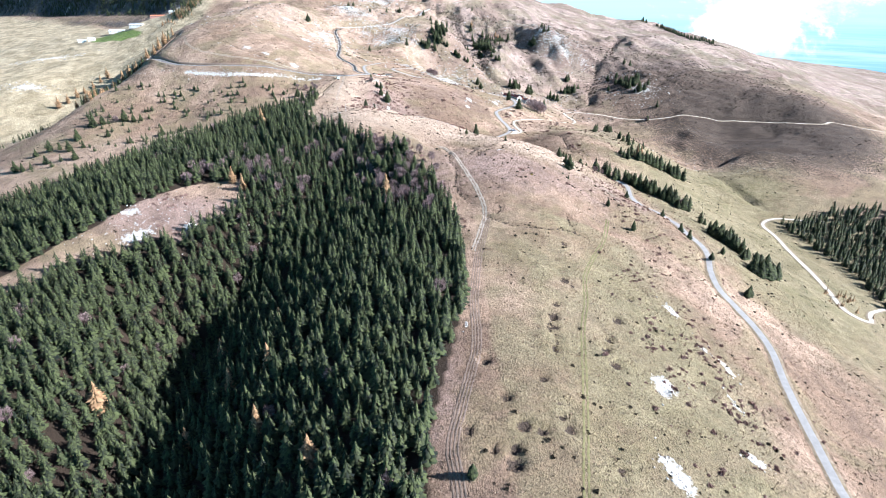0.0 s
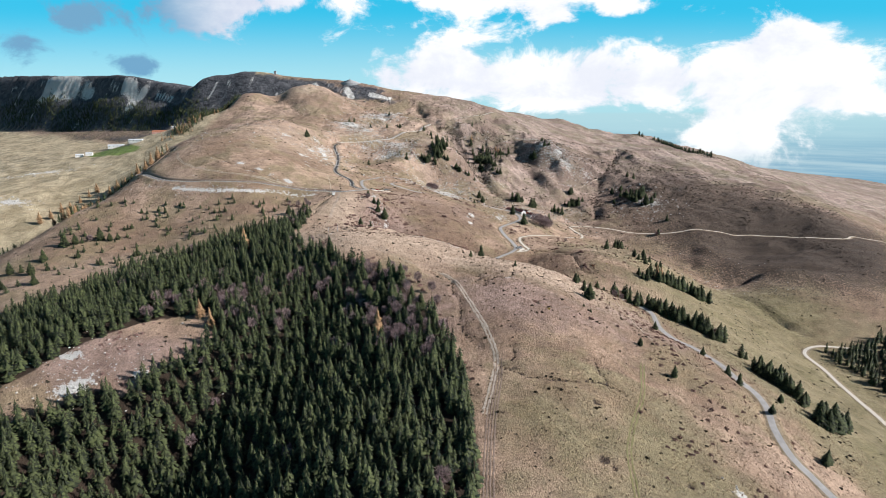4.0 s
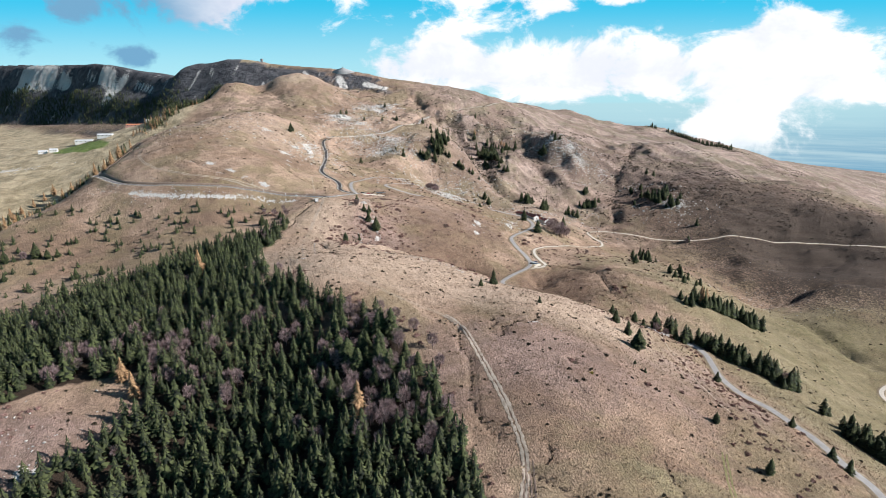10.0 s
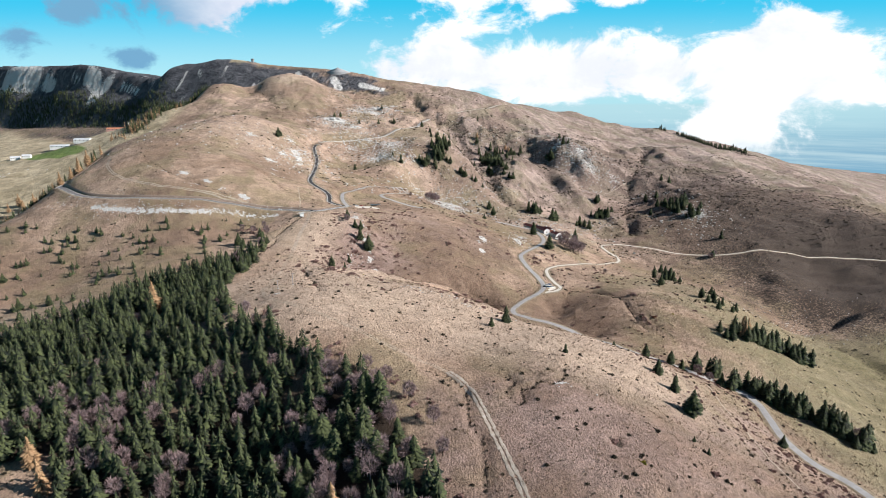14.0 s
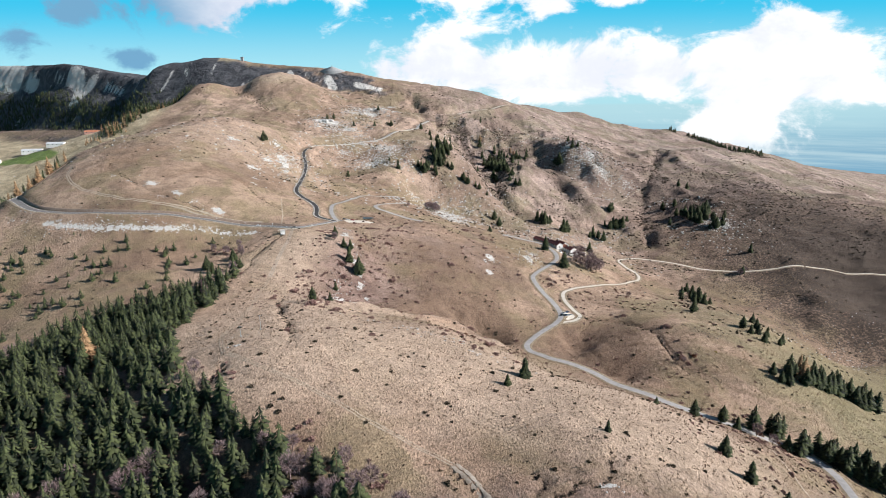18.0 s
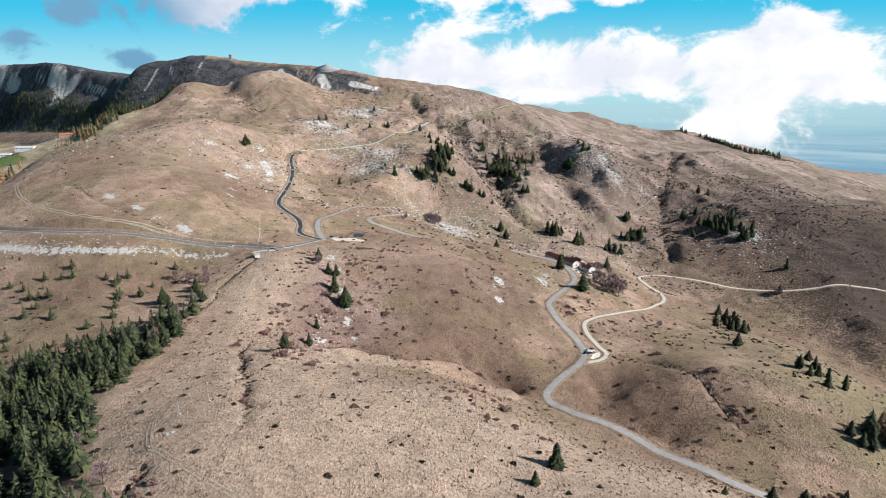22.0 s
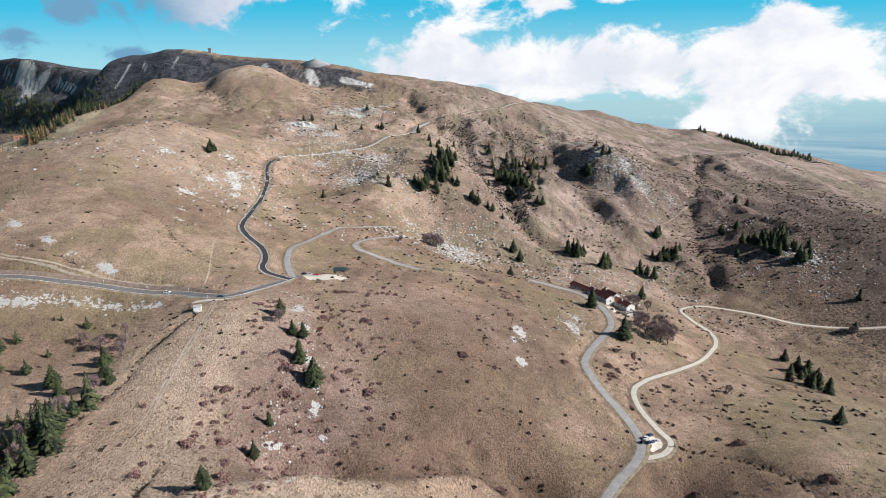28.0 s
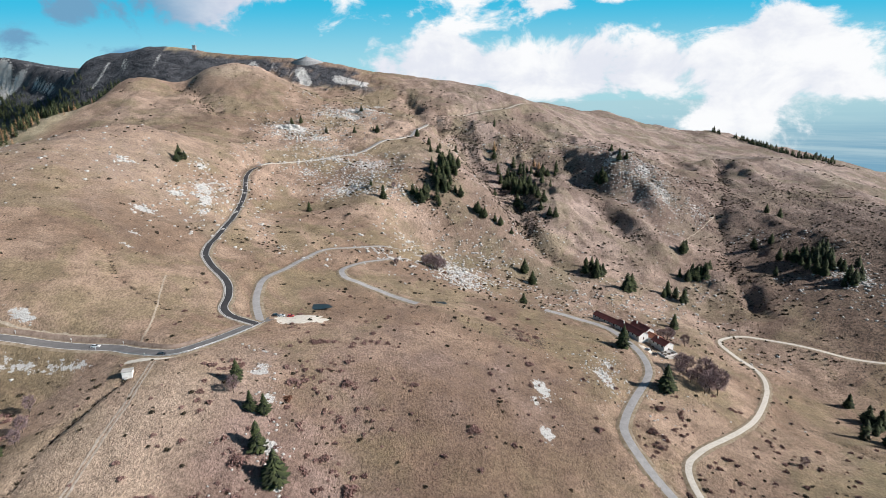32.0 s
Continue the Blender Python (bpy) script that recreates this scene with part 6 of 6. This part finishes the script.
# gravel lay-bys
for name, cx, cy, rx, ry, turn, label in (("junction", -101, 943, 9, 6, 30, "widened asphalt at the road junction"), ("parking_north", -80, 952, 17, 8, 20, "pale gravel lay-by beside the road junction"), ("parking_east", 126, 836, 8, 5.5, 30, "pale gravel lay-by in the track fork"), ("parking_hut", -137, 888, 14, 2.2, 10, "pale gravel verge beside the road"), ("parking_house", 157, 1008, 9, 3.2, 115, "pale paved forecourt by the inn")):
    n = 26
    q = np.random.default_rng(len(name))
    a = np.arange(n) * 2 * math.pi / n
    rad = 1 + q.normal(0, 0.07, n)
    c, s = math.cos(radians(turn)), math.sin(radians(turn))
    rings = []
    for f in (0.0, 0.35, 0.7, 1.0):
        u, v = np.cos(a) * rx * rad * f, np.sin(a) * ry * rad * f
        x, y = cx + u * c - v * s, cy + u * s + v * c
        rings.append(np.column_stack([x, y, ground(x, y) + (0.13 if f < 1 else -0.1)]))
    v = np.concatenate(rings)
    i = np.arange(n)
    f = np.concatenate([np.column_stack([k * n + i, (k + 1) * n + i, (k + 1) * n + (i + 1) % n, k * n + (i + 1) % n]) for k in range(3)])
    tagged(new(name, quick_mesh(name, v, f, ASPHALT_MAIN if name == "junction" else GRAVEL)), label, "road" if name == "junction" else "lay-by", kind="structure")
for name, cx, cy, rx, ry in (("pond_upper", -74, 976, 10, 5), ("pond_lower", 6, 1024, 5, 3.5)):
    a = np.arange(28) * 2 * math.pi / 28
    q = np.random.default_rng(3)
    rad = 1 + q.normal(0, 0.06, 28)
    z = level_at(cx, cy) + 0.55
    v = np.column_stack([cx + np.cos(a) * rx * rad, cy + np.sin(a) * ry * rad, np.full(28, z)])
    bm = bmesh.new()
    bm.faces.new([bm.verts.new(p) for p in v])
    me = bpy.data.meshes.new(name)
    bm.to_mesh(me), bm.free()
    me.materials.append(WATER)
    tagged(new(name, me), "dark still cattle pond in the grass", "pond", kind="structure")


# ---- cars ----
def car(x, y, turn, paint, label):
    base = tagged(new("car"), label, "car", "parked cars")
    body = bmesh.new()
    profile = [(-2.1, 0.35), (-2.15, 0.75), (-1.9, 0.92), (1.0, 0.95), (2.0, 0.78), (2.12, 0.4), (2.05, 0.28), (-2.0, 0.28)]
    cabin = [(-1.75, 0.92), (-1.25, 1.42), (0.35, 1.45), (1.05, 0.94)]
    def extrude(points, half, top):
        bm = bmesh.new()
        rings = []
        for s in (-1, 1):
            rings.append([bm.verts.new((px, s * half * (top if pz > 1.2 else 1.0), pz)) for px, pz in points])
        n = len(points)
        for k in range(n):
            bm.faces.new((rings[0][k], rings[0][(k + 1) % n], rings[1][(k + 1) % n], rings[1][k]))
        bm.faces.new(rings[0]), bm.faces.new(rings[1][::-1])
        return bm
    body.free()
    shell = extrude(profile, 0.88, 1)
    bmesh.ops.bevel(shell, geom=shell.edges[:], offset=0.05, segments=2, affect="EDGES")
    part("body", shell, paint, base)
    part("windows", extrude(cabin, 0.80, 0.82), GLASS, base, "dark glass")
    part("roof", box((1.5, 1.25, 0.05), (-0.45, 0, 1.43), 0.02), paint, base)
    for wx4, wy4 in ((-1.3, -0.82), (-1.3, 0.82), (1.35, -0.82), (1.35, 0.82)):
        wheel = part("wheel", tube(0.32, 0.32, 0.2, (wx4, wy4 + 0.1, 0.32), 14, (90, 0)), RUBBER, base)
        part("rim", tube(0.19, 0.19, 0.22, (wx4, wy4 + 0.11, 0.32), 10, (90, 0)), STEEL, wheel)
    for s in (-0.6, 0.6):
        part("headlight", box((0.08, 0.3, 0.14), (2.05, s, 0.6), 0.03), STEEL, base)
        part("tail_light", box((0.08, 0.28, 0.16), (-2.12, s, 0.66), 0.03), CAR_RED, base)
    z = [level_at(x + dx, y + dy) for dx in (-1, 1) for dy in (-1, 1)]
    base.matrix_world = pose(x, y, max(z) + 0.16, 0, 0, turn)


for x, y, turn, paint, label in ((122.5, 838.5, 20, CAR_WHITE, "white hatchback parked on the gravel lay-by"), (126, 841, 25, CAR_BLUE, "dark blue car parked on the gravel lay-by"), (123.5, 834.5, 15, CAR_BLUE, "navy car parked on the gravel lay-by"), (127.5, 836.5, 20, CAR_SILVER, "silver car parked on the gravel lay-by"), (120, 835, 24, CAR_BLACK, "black car parked at the lay-by edge"),
                               (-90.5, 954, 5, CAR_WHITE, "white car parked beside the road junction"), (-85.5, 955, 0, CAR_RED, "red car parked beside the road junction"), (-94, 953, 8, CAR_BLACK, "black car parked beside the road junction"), (-133, 892, 8, CAR_BLACK, "black car on the roadside verge"),
                               (-171, 903, 5, CAR_WHITE, "white car on the hillside road"), (157, 1007, 110, CAR_WHITE, "white car parked before the inn"), (160, 1002, 100, CAR_BLACK, "black car parked before the inn")):
    car(x, y, turn, paint, label)


# ---- buildings ----
def gabled(name, x, y, z, turn, long, deep, eaves, rise, wall_mat, roof_mat, label, windows=3, chimney=False, door=True):
    """A house with a pitched roof along its length: walls, two roof slopes, gables, windows, door."""
    base = tagged(new(name), label, "building")
    bm = bmesh.new()
    pts = [(-long / 2, -deep / 2, -3), (long / 2, -deep / 2, -3), (long / 2, deep / 2, -3), (-long / 2, deep / 2, -3)]
    low = [bm.verts.new(p) for p in pts]
    high = [bm.verts.new((p[0], p[1], eaves)) for p in pts]
    ridge = [bm.verts.new((s * long / 2, 0, eaves + rise)) for s in (-1, 1)]
    for k in range(4):
        bm.faces.new((low[k], low[(k + 1) % 4], high[(k + 1) % 4], high[k]))
    bm.faces.new((high[1], high[2], ridge[1])), bm.faces.new((high[3], high[0], ridge[0]))
    part("wall", bm, wall_mat, base)
    slope = math.degrees(math.atan2(rise, deep / 2))
    width = math.hypot(rise, deep / 2) + 0.6
    for s in (-1, 1):
        roof = bmesh.new()
        bmesh.ops.create_cube(roof, size=1, matrix=pose(0, 0, eaves + rise + 0.12, -s * slope) @ Matrix.Translation((0, s * width / 2, 0)) @ Matrix.Diagonal((long + 1.0, width, 0.22, 1)))
        part("roof", roof, roof_mat, base)
    part("ridge_cap", box((long + 1.1, 0.4, 0.16), (0, 0, eaves + rise + 0.14), 0.04), roof_mat, base)
    for s in (-1, 1):
        for k in range(windows):
            wx5 = (k + 0.5) / windows * long - long / 2
            frame_ob = part("window", box((1.2, 0.16, 1.4), (wx5, s * (deep / 2 + 0.02), eaves - 1.9), 0.02), DARK_WOOD, base)
            part("pane", box((0.95, 0.06, 1.15), (wx5, s * (deep / 2 + 0.1), eaves - 1.78)), GLASS, frame_ob)
    if door:
        d = part("door", box((0.16, 1.2, 2.1), (-long / 2 - 0.02, 0, -0.2), 0.02), DARK_WOOD, base)
        part("handle", box((0.08, 0.06, 0.2), (-long / 2 - 0.13, 0.4, 0.8)), STEEL, d)
    if chimney:
        stack = part("chimney", box((0.8, 0.8, 2.0), (long * 0.25, deep * 0.15, eaves + rise - 0.9), 0.05), PLASTER, base)
        part("cap", box((1.0, 1.0, 0.16), (long * 0.25, deep * 0.15, eaves + rise + 1.1), 0.03), CONCRETE, stack)
    base.matrix_world = pose(x, y, z, 0, 0, turn)
    return base


def on_ground(x, y):
    return level_at(x, y) + 0.1


gabled("barn", 146, 1066, on_ground(146, 1063), 118, 26, 8, 3.0, 2.2, PLASTER, ROOF_RED, "long low barn with a dark red roof beside the road", 5)
gabled("inn_wing", 155, 1037, on_ground(151, 1034), 112, 27, 9, 3.6, 2.6, PLASTER, ROOF_RED, "inn wing with a long dark red pitched roof", 6, True)
gabled("inn_house", 167, 1046, on_ground(163, 1042), 112, 17, 9, 5.2, 2.8, PLASTER, ROOF_RED, "two-storey inn with a dark red roof", 4, True)
gabled("inn_annexe", 170, 1030, on_ground(166, 1028), 112, 9, 8, 4.6, 2.0, PLASTER, ROOF_TILE, "small annexe with an orange clay tile roof", 2)
gabled("guest_house", 172, 1018, on_ground(166, 1015), 112, 13, 9, 4.4, 2.4, PLASTER, ROOF_RED, "white guest house with a dark red roof", 3, True)
terrace = tagged(new("terrace"), "pale paved terrace with a low wall below the inn", "terrace")
part("slab", box((12, 8, 3.0), (0, 0, -2.4), 0.05), CONCRETE, terrace)
for sx4, sy4, lx4, ly4 in ((0, -3.9, 12, 0.25), (5.9, 0, 0.25, 8), (-5.9, 0, 0.25, 8)):
    part("parapet", box((lx4, ly4, 0.9), (sx4, sy4, 0.6), 0.03), PLASTER, terrace)
terrace.matrix_world = pose(171, 1006, on_ground(168, 1007) + 0.6, 0, 0, 22)
for k in range(5):
    table = tagged(new("terrace_table"), "wooden picnic table on the inn terrace", "table", "terrace tables")
    part("tabletop", box((1.8, 0.8, 0.06), (0, 0, 0.72), 0.01), DARK_WOOD, table)
    for s in (-0.7, 0.7):
        part("leg", box((0.1, 0.6, 0.72), (s, 0, 0)), DARK_WOOD, table)
    for s in (-0.75, 0.75):
        part("bench", box((1.8, 0.28, 0.45), (0, s, 0), 0.01), DARK_WOOD, table)
    table.matrix_world = pose(171, 1006, on_ground(168, 1007) + 1.2, 0, 0, 22) @ pose((k % 3 - 1) * 3.4, (k // 3) * 3.2 - 1.4, 0, 0, 0, 10 * k)
for x, y, turn, long, deep, wall_mat, roof_mat, label in ((-745, 1432, 10, 34, 13, PLASTER, ROOF_GREY, "long white farm shed with a pale roof"), (-690, 1418, 5, 30, 12, PLASTER, ROOF_GREY, "white farm shed in the green meadow"), (-815, 1400, 20, 16, 10, PLASTER, ROOF_GREY, "small white farmhouse with a grey roof"),
                                                          (-790, 1396, 15, 14, 9, PLASTER, ROOF_GREY, "small white farm building in the valley"), (-700, 1560, 10, 34, 12, PLASTER_RED, ROOF_TILE, "distant reddish farm building below the cliffs"), (-655, 1550, 8, 18, 10, PLASTER, ROOF_GREY, "distant pale hut below the cliffs")):
    gabled("farm_building", x, y, on_ground(x, y), turn, long, deep, 4.5, 2.5, wall_mat, roof_mat, label, 4)
# shelter at the track's end
hut = tagged(new("shelter"), "small white concrete shelter beside the track", "shelter")
part("wall", box((4.2, 3.6, 3.4), (0, 0, -0.8), 0.05), PLASTER, hut)
part("roof", box((4.8, 4.2, 0.22), (0, 0, 2.6), 0.03), CONCRETE, hut)
part("door", box((0.1, 1.0, 1.9), (-2.08, 0, 0.2), 0.01), DARK_WOOD, hut)
part("step", box((1.4, 3.2, 0.4), (-0.2, -2.6, -0.1), 0.03), CONCRETE, hut)
hut.matrix_world = pose(-140, 874, on_ground(-140, 874), 0, 0, 15)

# ---- lift masts on the ridge ----
for x, y, tall in ((-101, 666, 9.0), (-108, 652, 6.0)):
    mast = tagged(new("lift_mast"), "pale steel drag-lift mast on a concrete foot", "mast", "lift masts")
    part("foot", box((1.2, 1.2, 0.9), (0, 0, -0.4), 0.06), CONCRETE, mast)
    part("pole", tube(0.17, 0.1, tall, (0, 0, 0.4), 10), STEEL, mast)
    part("crossarm", box((2.0, 0.14, 0.16), (0.4, 0, tall + 0.1), 0.02), STEEL, mast)
    for s in (-0.5, 1.3):
        part("pulley", tube(0.22, 0.22, 0.1, (s, 0.1, tall - 0.1), 12, (90, 0)), RUBBER, mast)
    mast.location = (x, y, level_at(x, y))
for x, y in ((-112, 650), (-104, 651), (-98, 653)):
    stake = tagged(new("marker_stake"), "short white wooden stake in the grass", "stake", "white stakes")
    part("shaft", tube(0.09, 0.07, 1.3, (0, 0, -0.3), 7), PLASTER, stake)
    part("tip", tube(0.07, 0.01, 0.14, (0, 0, 1.0), 7), PLASTER, stake)
    stake.location = (x, y, level_at(x, y))

# ---- the summit ----
memorial = tagged(new("summit_memorial"), "stepped grey stone dome on the summit", "monument")
for k in range(6):
    foot = 16 if k == 0 else 0
    part("terrace_ring", tube(36 - 5.2 * k, 35 - 5.2 * k, 2.4 + foot, (0, 0, 1.75 * k - 3 - foot), 48), GREY_STONE, memorial)
part("dome", tube(6.5, 3.5, 1.8, (0, 0, 8.0), 32), GREY_STONE, memorial)
part("lantern", tube(1.0, 0.7, 3, (0, 0, 9.6), 12), GREY_STONE, memorial)
memorial.location = (-239, 1806, level_at(-239, 1806) - 4)
tower = tagged(new("summit_tower"), "square pale stone tower on the crest", "tower")
part("shaft", box((6, 6, 10), (0, 0, -2), 0.2), GREY_STONE, tower)
part("parapet", box((7, 7, 1.5), (0, 0, 8), 0.15), GREY_STONE, tower)
part("mast", tube(0.25, 0.12, 7, (2, 0, 9), 8), STEEL, tower)
tower.location = (-462, 1822, level_at(-462, 1822))
